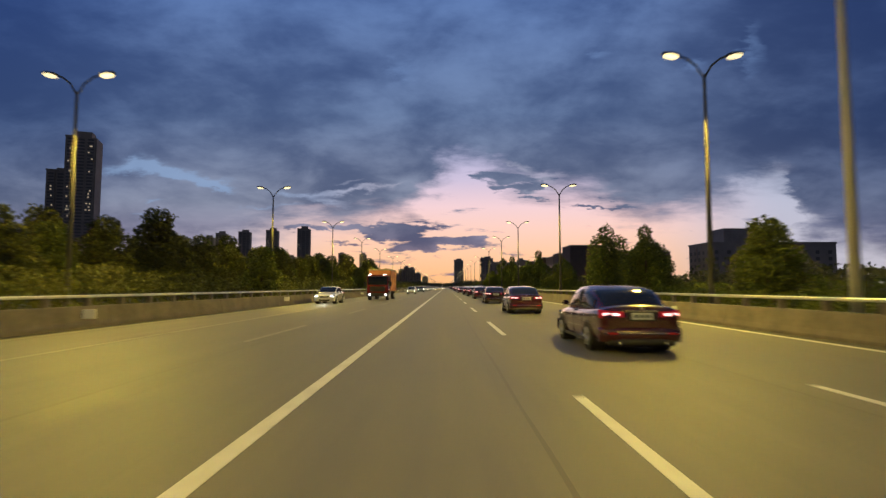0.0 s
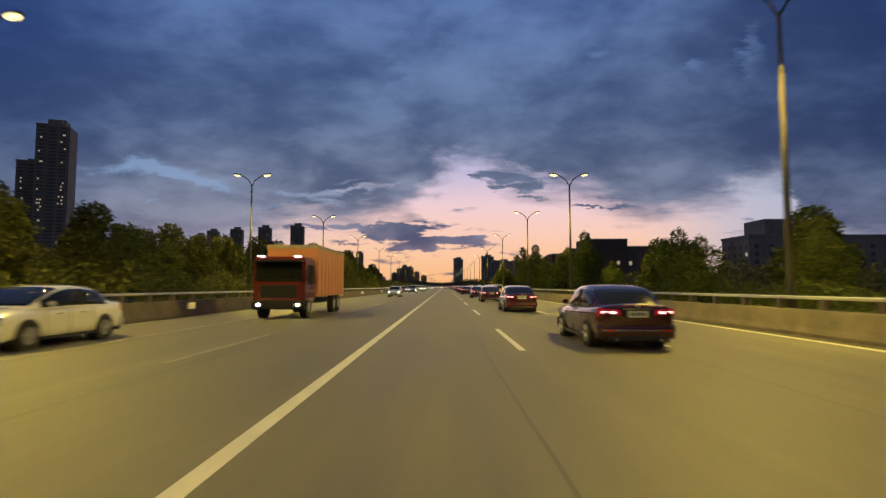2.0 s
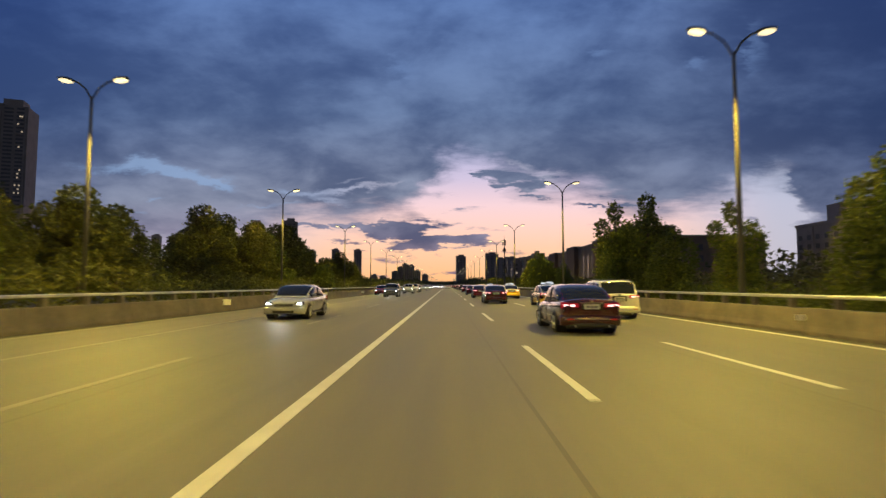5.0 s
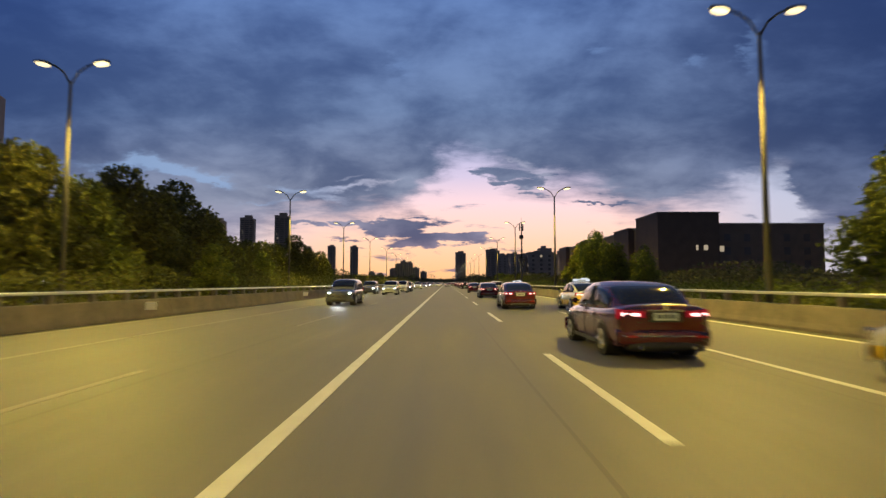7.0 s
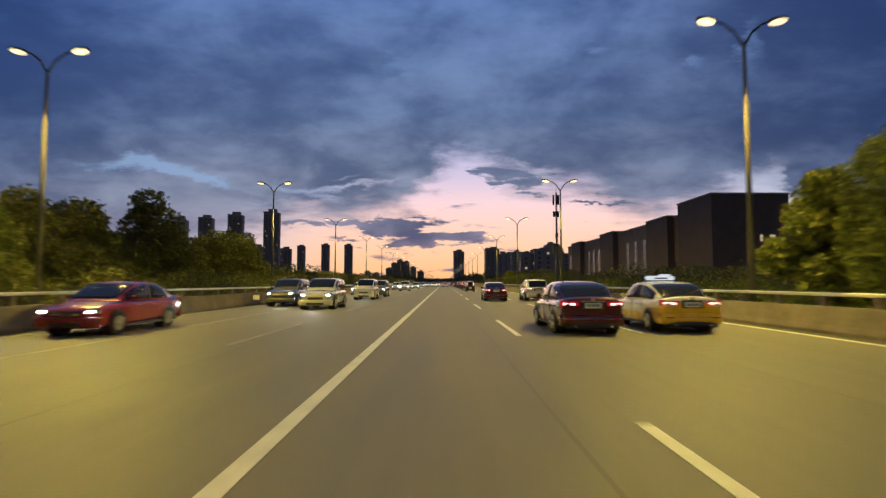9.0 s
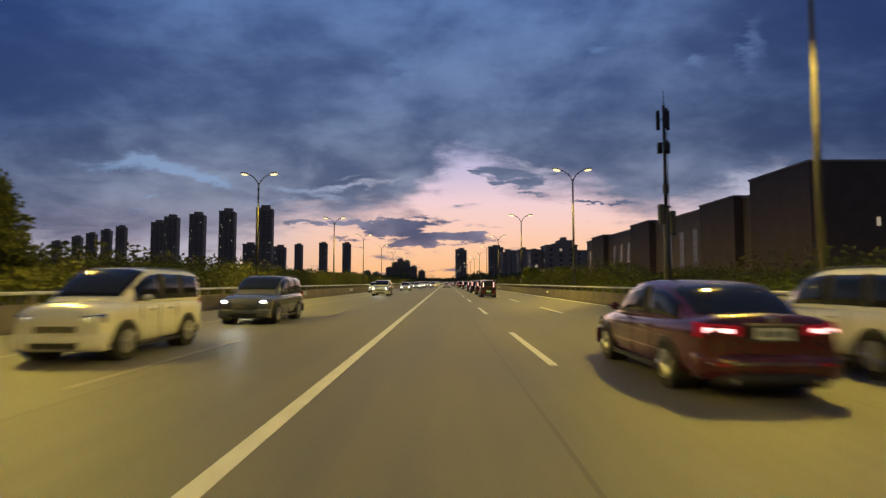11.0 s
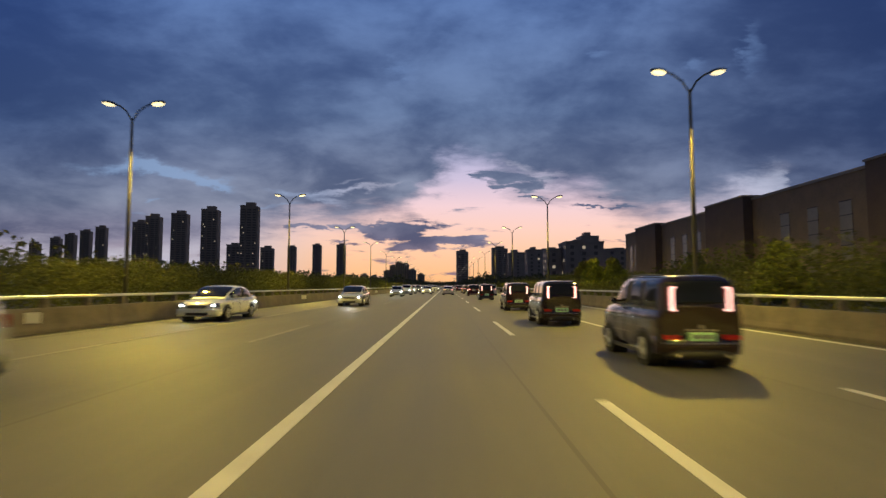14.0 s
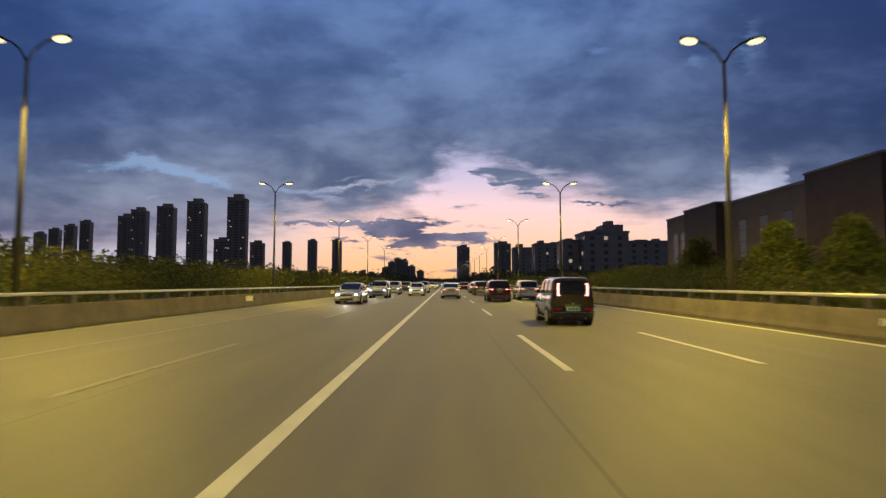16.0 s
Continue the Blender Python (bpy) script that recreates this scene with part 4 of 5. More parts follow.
SHAPES = {
    # body stations: place along the length, half width, underside, top; roof: place along the length and share of the cabin's height
    "sedan": dict(L=4.55, W=1.78, H=1.47, st=[(-.502, .80, .40, .90), (-.490, .90, .30, .985), (-.465, .95, .25, 1.03), (-.38, .985, .22, 1.02), (-.25, 1, .20, 1.0), (0, 1, .19, .965), (.2, 1, .19, .945),
                  (.33, .98, .21, .90), (.43, .93, .22, .81), (.485, .82, .26, .70), (.50, .66, .34, .60)], belt=.93, wr=.315, axle=(-.285, .305),
                  roof=[(-.425, 0), (-.385, .20), (-.335, .45), (-.275, .72), (-.205, .905), (-.11, .985), (-.02, 1), (.055, .94), (.115, .78), (.18, .50), (.235, .23), (.28, 0)],
                  back=(.75, 3.7), front=(7.35, 10.3), sides=((2.1, 5.15), (5.35, 9.4))),
    "suv": dict(L=4.45, W=1.82, H=1.68, st=[(-.50, .82, .42, 1.0), (-.49, .93, .34, 1.08), (-.42, .98, .27, 1.09), (-.25, 1, .24, 1.08), (0, 1, .23, 1.06), (.2, 1, .23, 1.04),
                (.33, .98, .25, 1.01), (.43, .94, .26, .94), (.485, .84, .30, .80), (.50, .70, .38, .66)], belt=1.02, wr=.345, axle=(-.285, .31),
                roof=[(-.493, 0), (-.478, .22), (-.455, .52), (-.43, .80), (-.395, .94), (-.25, .99), (-.1, 1), (.01, .975), (.08, .86), (.14, .62), (.20, .34), (.26, 0)],
                back=(.7, 3.3), front=(7.45, 10.2), sides=((3.6, 5.0), (5.12, 6.3), (6.5, 9.2))),
    "van": dict(L=3.85, W=1.70, H=1.74, st=[(-.50, .88, .40, 1.06), (-.495, .96, .34, 1.10), (-.42, 1, .27, 1.10), (-.25, 1, .24, 1.10), (0, 1, .23, 1.10), (.2, 1, .23, 1.10),
                (.33, 1, .25, 1.08), (.43, .96, .26, 1.03), (.485, .88, .30, .90), (.50, .76, .38, .72)], belt=1.04, wr=.34, axle=(-.30, .315),
                roof=[(-.497, 0), (-.493, .26), (-.486, .58), (-.472, .86), (-.43, .96), (-.25, .99), (-.08, 1), (.06, .97), (.13, .84), (.20, .58), (.27, .28), (.33, 0)],
                back=(.7, 2.9), front=(7.4, 10.2), sides=((3.7, 5.0), (5.12, 6.2), (6.4, 9.2))),
}
SHAPES["mini"] = dict(SHAPES["van"], L=3.3, W=1.50, H=1.64, wr=.31)
CABIN_RING = [(1.0, 0), (.99, .15), (.965, .40), (.925, .66), (.875, .84), (.79, .935), (.60, .985), (.3, 1.0), (0, 1.004)]
FLANK = [(0, 0), (.55, 0), (.86, .015), (.96, .10), (.99, .26), (1.0, .46), (.985, .62), (.99, .74), (.95, .88), (.84, .965), (.45, 1.01), (0, 1.03)]


def car(shape, body_paint, top_paint=None, label="", tail=None, head=False, plate=None, roof_sign=False, lamps="sedan", band=None, category="car", fine=True):
    """A road car with body, cabin, glass, wheels, lamps, bumpers and plates; it faces +y."""
    s = SHAPES[shape]
    L, W, H, belt = s["L"], s["W"], s["H"], s["belt"]
    hw = W / 2
    top = thing("car", label, category, "traffic on the road")
    # body shell
    bm = bmesh.new()
    rings = []
    st = s["st"]
    for k in range((len(st) - 1) * 2 + 1):
        f, w, z0, z1 = flow(st, k / 2)
        pts = [(x * w * hw, z0 + (z1 - z0) * z) for x, z in FLANK]
        pts = pts + [(-x, z) for x, z in pts[-2:0:-1]]
        rings.append([bm.verts.new((x, f * L, z)) for x, z in pts])
    n = len(rings[0])
    for r0, r1 in zip(rings, rings[1:]):
        for k in range(n):
            bm.faces.new((r0[k], r0[(k + 1) % n], r1[(k + 1) % n], r1[k]))
    bm.faces.new(rings[0][::-1])
    bm.faces.new(rings[-1])
    body = part("body", bm, body_paint, top, smooth=True)
    if band:
        # two-tone livery: the lower flanks, bumper and boot in the second colour
        body.data.materials.append(band)
        for p in body.data.polygons:
            if p.center.z < (0.76 if p.center.y < -L * .44 else 0.58 - 0.05 * p.center.y):
                p.material_index = 1
    sub = body.modifiers.new("smooth", "SUBSURF")
    sub.levels = sub.render_levels = 1

    # cabin
    roof = s["roof"]
    last = len(roof) - 1
    rise, wide = H - belt, hw * 0.925

    def shell(t, v):
        """The cabin's skin: t along the roof line, v round the section from one belt (0) over the roof (8) to the other (16)."""
        f, h = flow(roof, min(max(t, 0), last))
        x, z = flow(CABIN_RING, v if v <= 8 else 16 - v)
        taper = 1 - 0.10 * (1 - max(h, 0)) ** 2
        return Vector(((x if v <= 8 else -x) * wide * taper, f * L, belt - 0.03 + (rise + 0.03) * max(h, 0) * z))

    heart = Vector((0, 0, belt))
    bm = bmesh.new()
    rows = [[bm.verts.new(shell(t, v)) for v in range(17)] for t in span(0, last, last * 3 + 1)]
    for a, b in zip(rows, rows[1:]):
        for k in range(16):
            bm.faces.new((a[k], a[k + 1], b[k + 1], b[k]))
    cabin = part("cabin", bm, top_paint or body_paint, top, smooth=True)
    # glass
    part("rear_window", sheet(shell, span(*s["back"], 10), span(4.7, 11.3, 12), .008, .02, heart), CAR_GLASS, cabin, "dark rear window", smooth=True)
    part("windscreen", sheet(shell, span(*s["front"], 10), span(4.6, 11.4, 12), .008, .02, heart), CAR_GLASS, cabin, "dark windscreen", smooth=True)
    for t0, t1 in s["sides"]:
        for v0, v1 in ((.75, 3.75), (12.25, 15.25)):
            part("side_window", sheet(shell, span(t0, t1, 10), span(v0, v1, 5), .008, .02, heart), CAR_GLASS, cabin, smooth=True)
    for (_, t0), (t1, _) in zip(s["sides"], s["sides"][1:]):
        for v0, v1 in ((.75, 3.75), (12.25, 15.25)):
            part("pillar", sheet(shell, span(t0 - .06, t1 + .06, 3), span(v0 - .15, v1 + .1, 6), .011, .02, heart), RUBBER, cabin, "black door pillar")
    # wheels in dark arches
    wr = s["wr"]
    for i in (-1, 1):
        for f in s["axle"]:
            c = Vector((i * (hw - 0.115), f * L, wr))
            part("wheel_arch", tube(bmesh.new(), (i * (hw - 0.32), c.y, wr + 0.02), (i * (hw + 0.004), c.y, wr + 0.02), wr * 1.16, wr * 1.13, 22), TRIM, top)
            bm = tube(bmesh.new(), c + Vector((-0.1, 0, 0)), c + Vector((0.1, 0, 0)), wr, wr, 24)
            bmesh.ops.bevel(bm, geom=[e for e in bm.edges if len(e.link_faces) == 2 and e.calc_face_angle(0) > 1], offset=0.03, segments=2, affect="EDGES")
            bmesh.ops.translate(bm, verts=bm.verts, vec=(i * 0.03, 0, 0))
            wheel = part("wheel", bm, RUBBER, top, "black tyre", smooth=False)
            bm = tube(bmesh.new(), c + Vector((i * 0.10, 0, 0)), c + Vector((i * 0.137, 0, 0)), wr * 0.70, wr * 0.64, 20)
            for k in range(5):
                a = 1.2566 * k
                d = Vector((0, math.cos(a), math.sin(a)))
                tube(bm, c + Vector((i * 0.14, 0, 0)), c + d * wr * 0.62 + Vector((i * 0.14, 0, 0)), 0.045, 0.034, 6)
            part("rim", bm, ALLOY, wheel)

    # bumpers follow the rounded ends of the body
    def nose(end, reach, z0, z1, plump):
        """A band round one end: end -1 is the rear, +1 the front."""
        def at(a, v):
            c, q = math.cos(a), math.sin(a)
            x = hw * reach * (abs(q) ** 0.55) * (1 if q > 0 else -1)
            y = end * (L / 2 - 0.30 + 0.30 * abs(c) ** 0.45 + plump * (1 - (2 * v - 1) ** 2))
            return Vector((x, y, z0 + (z1 - z0) * v))
        return at

    part("rear_bumper", sheet(nose(-1, .985, .27, .56, .045), span(-1.5, 1.5, 25), span(0, 1, 6), .012, .04, Vector((0, -L * .3, .4))), band or body_paint, top, smooth=True)
    part("front_bumper", sheet(nose(1, .975, .23, .52, .03), span(-1.5, 1.5, 25), span(0, 1, 6), .012, .04, Vector((0, L * .3, .4))), body_paint, top, smooth=True)
    part("diffuser", sheet(nose(-1, .80, .20, .33, .02), span(-1.2, 1.2, 13), span(0, 1, 3), .05, .08, Vector((0, -L * .3, .4))), TRIM, top, smooth=True)
    part("air_intake", soften_bm(boxed(-hw * .50, hw * .50, L / 2 - 0.06, L / 2 + 0.052, .27, .39), .015), TRIM, top)
    g = part("grille", soften_bm(boxed(-hw * .44, hw * .44, L / 2 - 0.10, L / 2 + 0.018, .545, .66), .015), TRIM, top)
    for k in range(3 if fine else 0):
        part("grille_bar", boxed(-hw * .42, hw * .42, L / 2, L / 2 + 0.024, .56 + .035 * k, .575 + .035 * k), CHROME, g)
    yf = .20 * L
    for i in (-1, 1):
        if fine:
            part("sill", boxed(i * hw - 0.03 if i > 0 else -hw - 0.006, hw + 0.006 if i > 0 else -hw + 0.03, -L * .2, L * .22, .20, .27), TRIM, top)
        part("mirror", soften_bm(boxed(i * (hw + .03) - 0.10, i * (hw + .03) + 0.10, yf - 0.20, yf - 0.08, belt + .02, belt + .15), .045), body_paint, top, smooth=True)
        for f in (-.09, .10) if fine else ():
            part("door_handle", soften_bm(boxed(i * (hw * .99) - 0.02, i * (hw * .99) + 0.02, f * L - .1, f * L + .08, belt - .17, belt - .14), .008), CHROME, top)
        for f in (-.17, .015, .19) if fine else ():
            part("door_gap", boxed(i * hw * .992 - .006, i * hw * .992 + .006, f * L - .004, f * L + .004, .30, belt - .06), TRIM, top)

    # lamps wrap round the corners
    for i in (-1, 1):
        if lamps == "pillar":
            t = part("tail_lamp", soften_bm(boxed(i * hw * .66 - .05, i * hw * .66 + .05, -L / 2 - .03, -L / 2 + .10, .94, 1.44), .03), TAIL_LENS, top, "upright red tail lamp", smooth=True)
            part("tail_bulb", soften_bm(boxed(i * hw * .655 - .034, i * hw * .655 + .034, -L / 2 - .040, -L / 2 - .02, 1.0, 1.40), .012), tail or TAIL_LENS, t, "bright warm red strip")
            for z in (1.0, 1.385):
                part("tail_bulb", soften_bm(boxed(i * hw * .62 - .06, i * hw * .62 + .045, -L / 2 - .040, -L / 2 - .02, z, z + .035), .012), tail or TAIL_LENS, t, "bright warm red strip")
            part("reflector", soften_bm(boxed(i * hw * .68 - .14, i * hw * .68 + .14, -L / 2 - .065, -L / 2 + .02, .52, .60), .01), TAIL_LENS, top)
        else:
            zt = .86 if shape == "sedan" else .97

            def corner(a, v, i=i, zt=zt):
                q = nose(-1, .955, zt - .105 + .03 * (1.5 - a), zt + .085 - .035 * (1.5 - a), .012)(a, v)
                return Vector((q.x * i, q.y, q.z))

            t = part("tail_lamp", sheet(corner, span(.24, 1.45, 10), span(0, 1, 4), .012, .05, Vector((0, -L * .3, .8))), TAIL_LIT if tail else TAIL_LENS, top, "red tail lamp", smooth=True)
            for a0, a1 in ((.36, .58), (.68, 1.02)):
                part("tail_bulb", sheet(corner, span(a0, a1, 5), span(.30, .66, 3), .020, .03, Vector((0, -L * .3, .8))), tail or TAIL_LENS, t, "glowing pale red bulb" if tail else "", smooth=True)
            if fine:
                part("reflector", soften_bm(boxed(i * hw * .70 - .10, i * hw * .70 + .10, -L / 2 - .052, -L / 2 + .02, .43, .465), .008), TAIL_LENS, top)
        zh = .67 if shape == "sedan" else .79

        def brow(a, v, i=i, zh=zh):
            q = nose(1, .93, zh - .075, zh + .055 + .04 * (a - .6), 0)(a, v)
            return Vector((q.x * i, q.y - .03, q.z))

        t = part("headlight", sheet(brow, span(.36, 1.35, 9), span(0, 1, 4), .016, .05, Vector((0, L * .3, .6))), CHROME, top, "clear headlight", smooth=True)
        part("headlight_bulb", sheet(brow, span(.52, .86, 5), span(.22, .70, 4), .024, .04, Vector((0, L * .3, .6))), HEADLIGHT_ON if head else CHROME, t, "glaring white lamp" if head else "", smooth=True)
    if head:
        beam = bpy.data.lights.new("headlight_beam", "SPOT")
        beam.energy, beam.color, beam.spot_size, beam.spot_blend, beam.shadow_soft_size = 180.0, (0.86, 0.95, 1.0), radians(54), 1.0, 0.1
        ob = new("headlight_beam", beam)
        ob.parent = top
        ob.matrix_basis = pose(0, L / 2 + 0.12, 0.68, 84, 0, 0)
    low = lamps == "pillar"
    zp = .50 if low else (.74 if shape == "sedan" else .80)
    if not low:
        part("boot_recess", soften_bm(boxed(-.30, .30, -L / 2 - .024, -L / 2 + .05, zp - .03, zp + .19), .012), TRIM, top)
    p = part("number_plate", soften_bm(boxed(-.22, .22, -L / 2 - .07 if low else -L / 2 - .045, -L / 2 + .03, zp, zp + .14), .005), plate or PLATE_BLUE, top, "number plate with a plain bar")
    e = .075 if low else .05
    for k in range(3 if fine else 1):
        part("plate_bar", boxed(-.17 + .12 * k, -.075 + .12 * k, -L / 2 - e, -L / 2 - e + .006, zp + .035, zp + .105), PLATE_BAR, p)
    part("trim_strip", soften_bm(boxed(-hw * .36, hw * .36, -L / 2 - .034, -L / 2 + .05, zp + .165, zp + .195), .008), CHROME, top)
    part("badge", tube(bmesh.new(), (0, -L / 2 - .03, zp + .235), (0, -L / 2 + .04, zp + .235), .04, .04, 14), CHROME, top)
    part("bumper_strip", sheet(nose(-1, .985, .445, .465, .03), span(-.9, .9, 15), span(0, 1, 3), .032, .03, Vector((0, -L * .3, .4))), CHROME, top, smooth=True)
    for i in (-1, 1) if fine else ():
        part("exhaust_tip", tube(bmesh.new(), (i * hw * .55, -L / 2 - .075, .25), (i * hw * .55, -L / 2 + .10, .25), .035, .035, 12), CHROME, top)
    if roof_sign:
        part("sign_base", soften_bm(boxed(-.50, .50, -.16, .10, H - .03, H + .035), .015), TRIM, top)
        t = part("roof_sign", soften_bm(boxed(-.44, .44, -.14, .08, H + .03, H + .17), .03), SIGN_GLOW, top, "lit white taxi roof sign", smooth=True)
        part("sign_bar", boxed(-.20, .20, -.148, -.138, H + .07, H + .12), PLATE_BAR, t)
        part("sign_tab", soften_bm(boxed(-.02, .34, -.08, .04, H + .16, H + .225), .02), SIGN_GLOW, t)
    if shape != "sedan":
        for i in (-1, 1):
            rail = bmesh.new()
            along = [shell(t, 5.2 if i > 0 else 10.8) + Vector((0, 0, .03)) for t in span(4.1, 6.9, 8)]
            for a, b in zip(along, along[1:]):
                tube(rail, a, b, .018, .018, 6)
            part("roof_rail", rail, DARK_METAL, top)
    return top


def soften_bm(bm, w=0.03):
    bmesh.ops.bevel(bm, geom=list(bm.edges), offset=w, segments=2, affect="EDGES", clamp_overlap=True)
    return bm


def truck():
    top = thing("truck", "red box lorry with orange cargo body and headlights on", "truck", "traffic on the road")
    part("chassis", boxed(-.42, .42, -4.4, 4.2, .55, .80), DARK_METAL, top)
    cab = part("cab", soften_bm(boxed(-1.15, 1.15, 2.45, 4.35, .70, 2.75), .10), PAINT_CAB, top)
    part("windscreen", boxed(-1.02, 1.02, 4.33, 4.365, 1.65, 2.50), CAR_GLASS, cab)
    for i in (-1, 1):
        part("side_window", boxed(i * 1.15 - .012, i * 1.15 + .012, 2.9, 3.9, 1.65, 2.40), CAR_GLASS, cab)
        part("mirror", soften_bm(boxed(i * 1.38 - .09, i * 1.38 + .09, 4.1, 4.22, 1.5, 2.0)), TRIM, cab)
        h = part("headlight", soften_bm(boxed(i * .86 - .22, i * .86 + .22, 4.33, 4.44, .52, .72), .03), CHROME, top, "clear headlight")
        part("headlight_bulb", tube(bmesh.new(), (i * .86, 4.42, .62), (i * .86, 4.452, .62), .075, .07, 16), HEADLIGHT_ON, h, "glaring white lamp")
        part("marker_lamp", soften_bm(boxed(i * .80 - .13, i * .80 + .13, 4.25, 4.40, 2.74, 2.78), .012), HEADLIGHT_ON, top, "lit white marker lamp")
        part("wiper", boxed(i * .45 - .35, i * .45 + .35, 4.366, 4.378, 1.70, 1.72), TRIM, cab)
        part("step", soften_bm(boxed(i * 1.02 - .14, i * 1.02 + .14, 3.75, 4.15, .42, .50)), TRIM, top)
        part("door_handle", boxed(i * 1.15 - .02, i * 1.15 + .02, 2.62, 2.80, 1.42, 1.46), CHROME, cab)
    part("visor", soften_bm(boxed(-1.08, 1.08, 4.25, 4.55, 2.50, 2.60)), TRIM, cab)
    part("front_bumper", soften_bm(boxed(-1.17, 1.17, 4.28, 4.42, .42, .80), .05), TRIM, top)
    g = part("grille", boxed(-.80, .80, 4.35, 4.372, .95, 1.48), TRIM, cab)
    for k in range(5):
        part("grille_bar", boxed(-.78, .78, 4.37, 4.384, 1.0 + .095 * k, 1.03 + .095 * k), DARK_METAL, g)
    cargo = part("cargo_box", soften_bm(boxed(-1.2, 1.2, -4.5, 2.3, .95, 3.35), .04), CARGO_RED, top)
    part("roof_edge", boxed(-1.215, 1.215, -4.52, 2.32, 3.25, 3.42), FACADE_PALE, cargo)
    for i in (-1, 1):
        for k in range(9):
            part("cargo_rib", boxed(i * 1.2 - .02, i * 1.2 + .02, -4.3 + k * .8, -4.24 + k * .8, 1.0, 3.25), CARGO_RED, cargo)
        for yy in (3.4, -2.2, -3.3):
            w = part("wheel", tube(bmesh.new(), (i * .80, yy, .48), (i * 1.10, yy, .48), .48, .48, 24), RUBBER, top, "black tyre")
            part("rim", tube(bmesh.new(), (i * 1.08, yy, .48), (i * 1.12, yy, .48), .27, .22, 16), ALLOY, w)
        part("mudguard", boxed(i * .98 - .14, i * .98 + .14, -3.9, -1.6, .98 - .02, 1.02), TRIM, top)
    return top


# same direction
deep = car("sedan", PAINT_DEEP, label="near-black maroon sedan with red tail lamps lit", tail=TAIL_ON)
deep.matrix_basis = pose(4.35, 66.0, 0)
for x, y in ((4.25, 13.7), (4.4, 30.9), (4.4, 48.3), (4.3, 84.7), (4.2, 102.2)):
    copy_thing(deep, pose(x, y, 0))
car("suv", PAINT_GREY, label="dark grey estate with silver trim on the road", tail=TAIL_ON).matrix_basis = pose(4.2, 345.0, 0)
maroon = car("sedan", PAINT_MAROON, label="dark maroon sedan with tail lamps lit", tail=TAIL_ON)
maroon.matrix_basis = pose(3.85, 147.6, 0)
for y in (128.4, 168.4):
    copy_thing(maroon, pose(3.85, y, 0))
taxi = car("sedan", PAINT_CREAM, PAINT_CREAM, label="cream and yellow taxi with a lit roof sign", tail=TAIL_ON, roof_sign=True, band=TAXI_YELLOW, category="taxi")
taxi.matrix_basis = pose(7.1, 145.2, 0)
for x, y in ((7.1, 122.4), (6.8, 169.0)):
    copy_thing(taxi, pose(x, y, 0))
boxy = car("mini", PAINT_BLACK, label="small black boxy hatchback with upright tail lamps, green plate", tail=TAIL_HOT, plate=PLATE_GREEN, lamps="pillar")
boxy.matrix_basis = pose(4.1, 297.0, 0)
for x, y in ((4.1, 239.8), (4.25, 251.2), (4.1, 261.5), (4.1, 273.0)):
    copy_thing(boxy, pose(x, y, 0))
white = car("sedan", PAINT_WHITE, label="white sedan with tail lamps lit", tail=TAIL_ON)
white.matrix_basis = pose(0.3, 329.0, 0)
white_suv = car("suv", PAINT_WHITE, label="white estate car with tail lamps lit", tail=TAIL_ON)
white_suv.matrix_basis = pose(7.2, 109.0, 0)
dark_suv = car("suv", PAINT_DEEP, label="dark maroon estate car with tail lamps lit", tail=TAIL_ON)
dark_suv.matrix_basis = pose(4.0, 321, 0)
copy_thing(white_suv, pose(6.9, 325, 0))
copy_thing(white_suv, pose(7.2, 196, 0))
copy_thing(maroon, pose(3.9, 195.5, 0))
copy_thing(taxi, pose(4.2, 358, 0))
far_white = car("sedan", PAINT_WHITE, label="far white sedan with tail lamps lit", tail=TAIL_ON, fine=False)
far_white.matrix_basis = pose(7.1, 358, 0)
far_estate = car("suv", PAINT_WHITE, label="far white estate with tail lamps lit", tail=TAIL_ON, fine=False)
far_estate.matrix_basis = pose(7.2, 372, 0)
far_dark = car("suv", PAINT_DEEP, label="far dark maroon estate with tail lamps lit", tail=TAIL_ON, fine=False)
far_dark.matrix_basis = pose(3.7, 396, 0)
for proto, x, y in ((far_white, 0.2, 384), (far_white, 7.1, 415), (far_estate, 0.1, 430), (far_white, 3.8, 446), (far_dark, 7.0, 465), (far_white, 0.1, 490), (far_estate, 3.7, 510),
                    (far_white, 7.2, 530), (far_white, 0.2, 560), (far_dark, 3.8, 590), (far_estate, 0.1, 630)):
    copy_thing(proto, pose(x, y, 0))

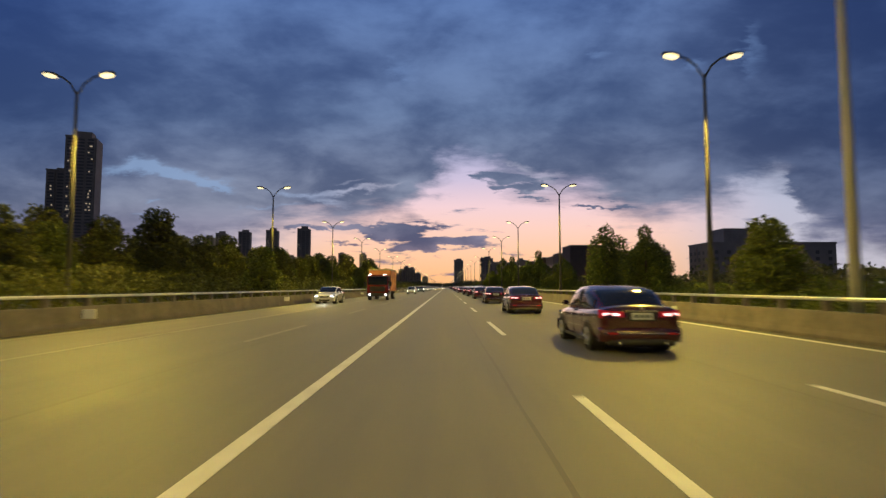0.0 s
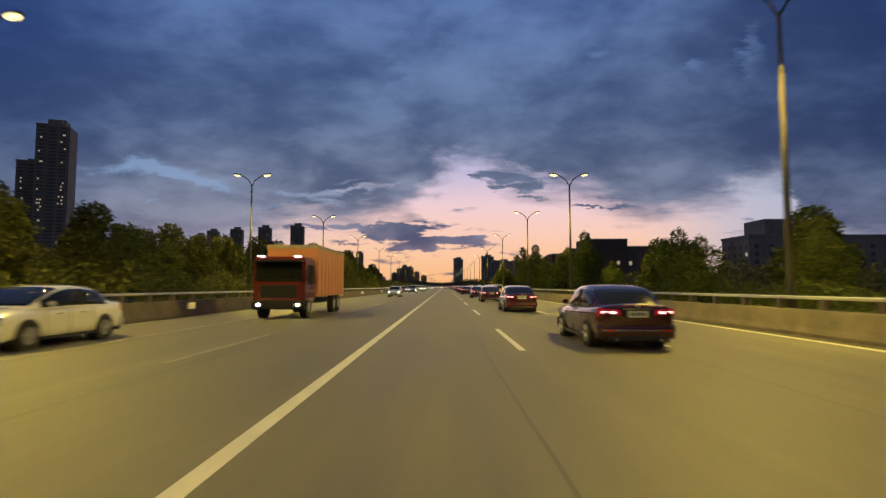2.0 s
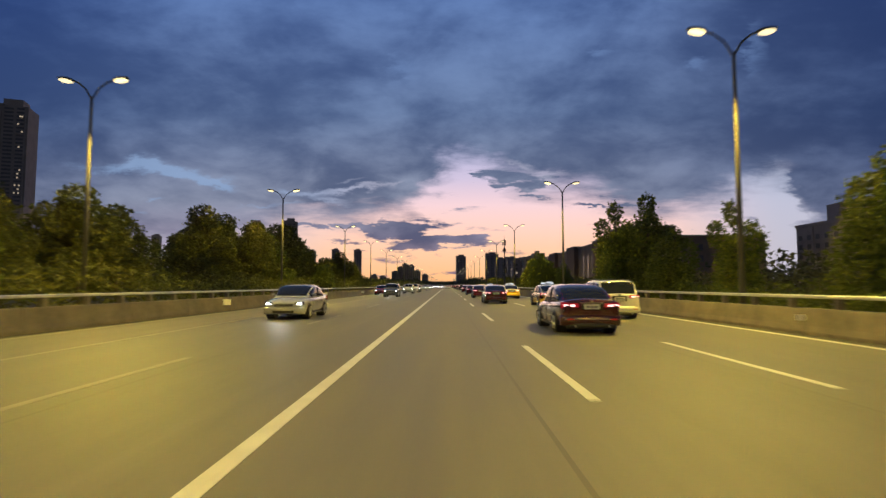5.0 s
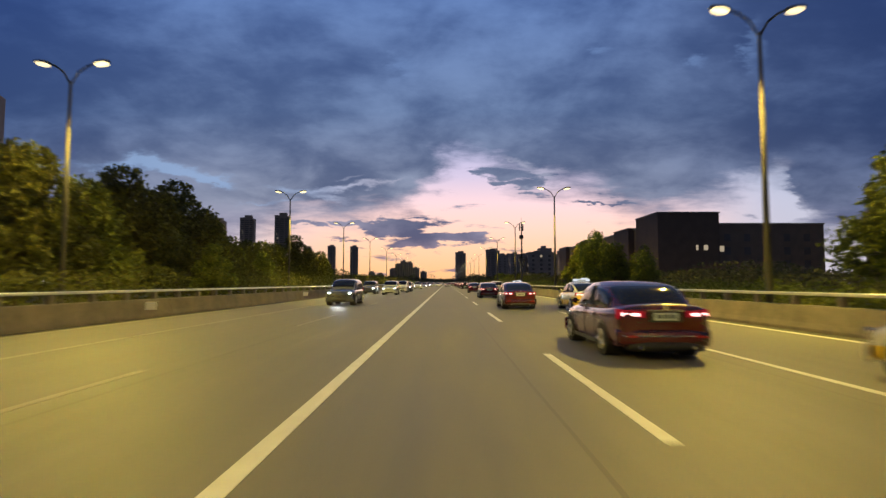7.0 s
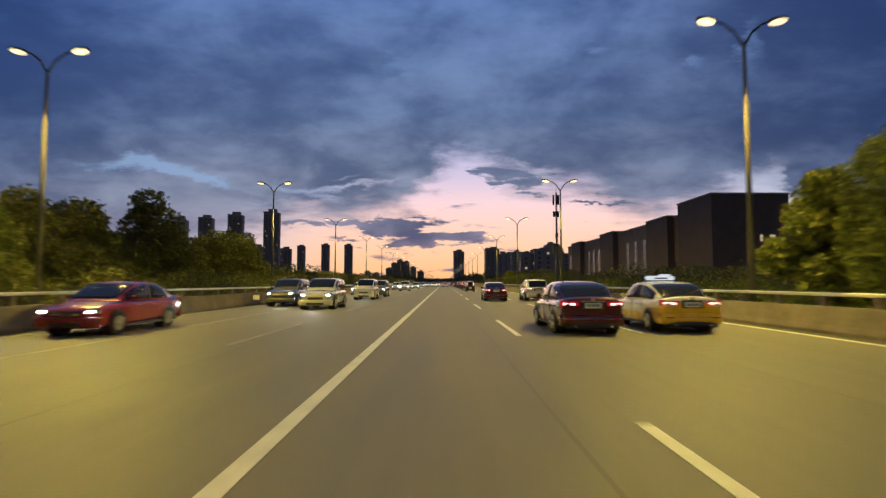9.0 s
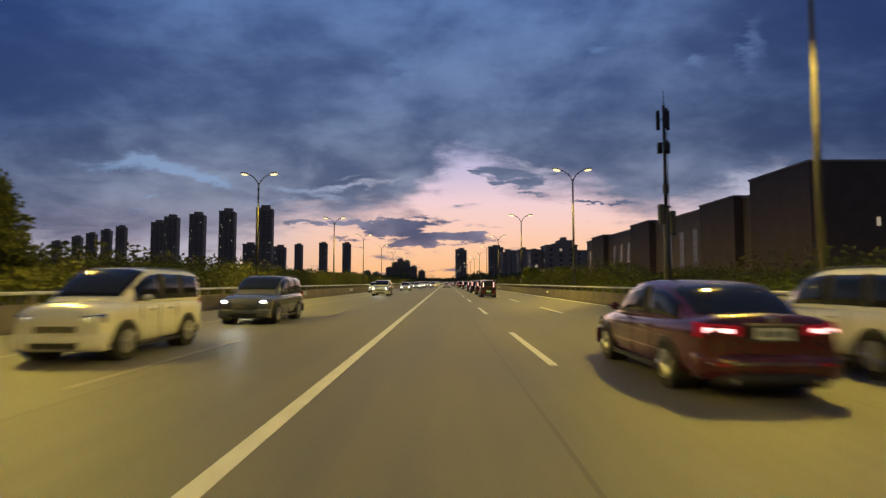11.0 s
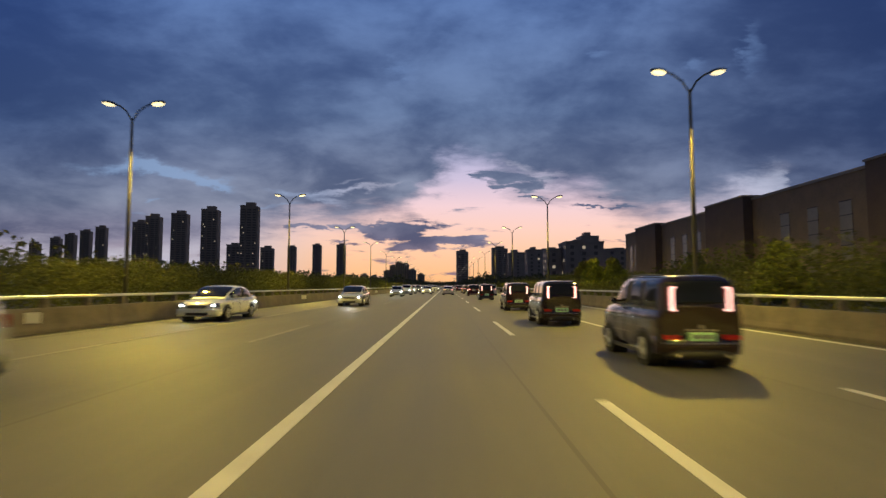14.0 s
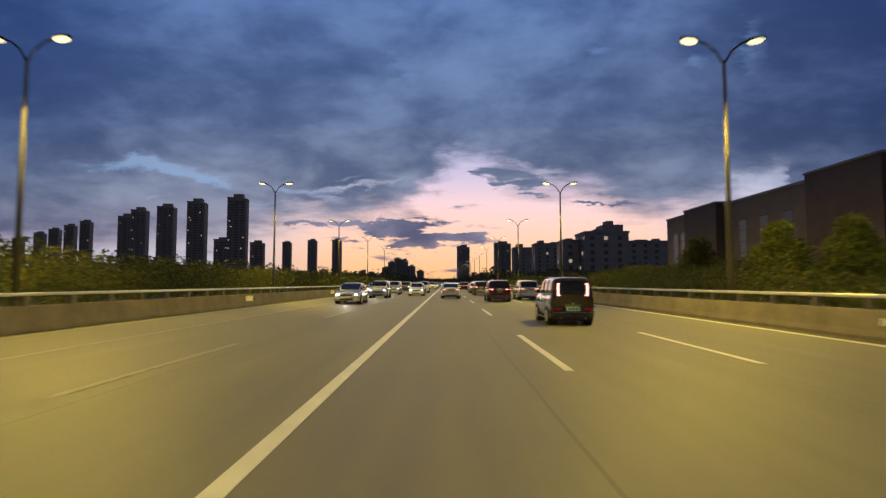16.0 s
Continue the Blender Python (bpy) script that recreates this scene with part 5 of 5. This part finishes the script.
# oncoming
on_white = car("sedan", PAINT_WHITE, label="oncoming white sedan with headlights on", head=True)
on_white.matrix_basis = pose(-10.1, 47.5, 0, 0, 0, 180)
on_silver = car("sedan", PAINT_SILVER, label="oncoming silver sedan with headlights on", head=True)
on_silver.matrix_basis = pose(-6.8, 109, 0, 0, 0, 180)
on_suv = car("suv", PAINT_SILVER, label="oncoming silver estate with headlights on", head=True)
on_suv.matrix_basis = pose(-6.9, 182.0, 0, 0, 0, 180)
on_dark = car("suv", PAINT_GREY, label="oncoming dark estate with headlights on", head=True)
on_dark.matrix_basis = pose(-6.9, 152.3, 0, 0, 0, 180)
on_red = car("sedan", PAINT_RED, label="oncoming red car with headlights on", head=True)
on_red.matrix_basis = pose(-10.1, 168.0, 0, 0, 0, 180)
on_van = car("van", PAINT_WHITE, label="oncoming white van with headlights on", head=True)
on_van.matrix_basis = pose(-6.8, 198.0, 0, 0, 0, 180)
truck().matrix_basis = pose(-7.2, 62.0, 0, 0, 0, 180)
for proto, x, y in ((on_dark, -10.0, 186), (on_silver, -10.1, 216), (on_dark, -6.8, 207), (on_suv, -6.9, 245.5),
                    (on_white, -10.0, 264), (on_silver, -6.9, 280.5), (on_silver, -6.9, 316), (on_suv, -6.6, 330)):
    copy_thing(proto, pose(x, y, 0, 0, 0, 180))
queue = [car(s, p, label="far oncoming " + w + " with headlights on", head=True, fine=False) for s, p, w in
         (("sedan", PAINT_WHITE, "white sedan"), ("suv", PAINT_SILVER, "silver estate"), ("sedan", PAINT_SILVER, "silver sedan"), ("van", PAINT_WHITE, "white van"), ("suv", PAINT_GREY, "dark estate"))]
for k, ob in enumerate(queue):
    ob.matrix_basis = pose((-3.5, -6.8, -10.1)[k % 3], 340 + 6.5 * k, 0, 0, 0, 180)
rng = random.Random(5)
y = 378.0
while y < 640:
    for x in (-3.5, -6.8, -10.1):
        if rng.random() < 0.62:
            copy_thing(rng.choice(queue), pose(x + rng.uniform(-0.2, 0.2), y + rng.uniform(-3, 3), 0, 0, 0, 180))
    y += 16.0
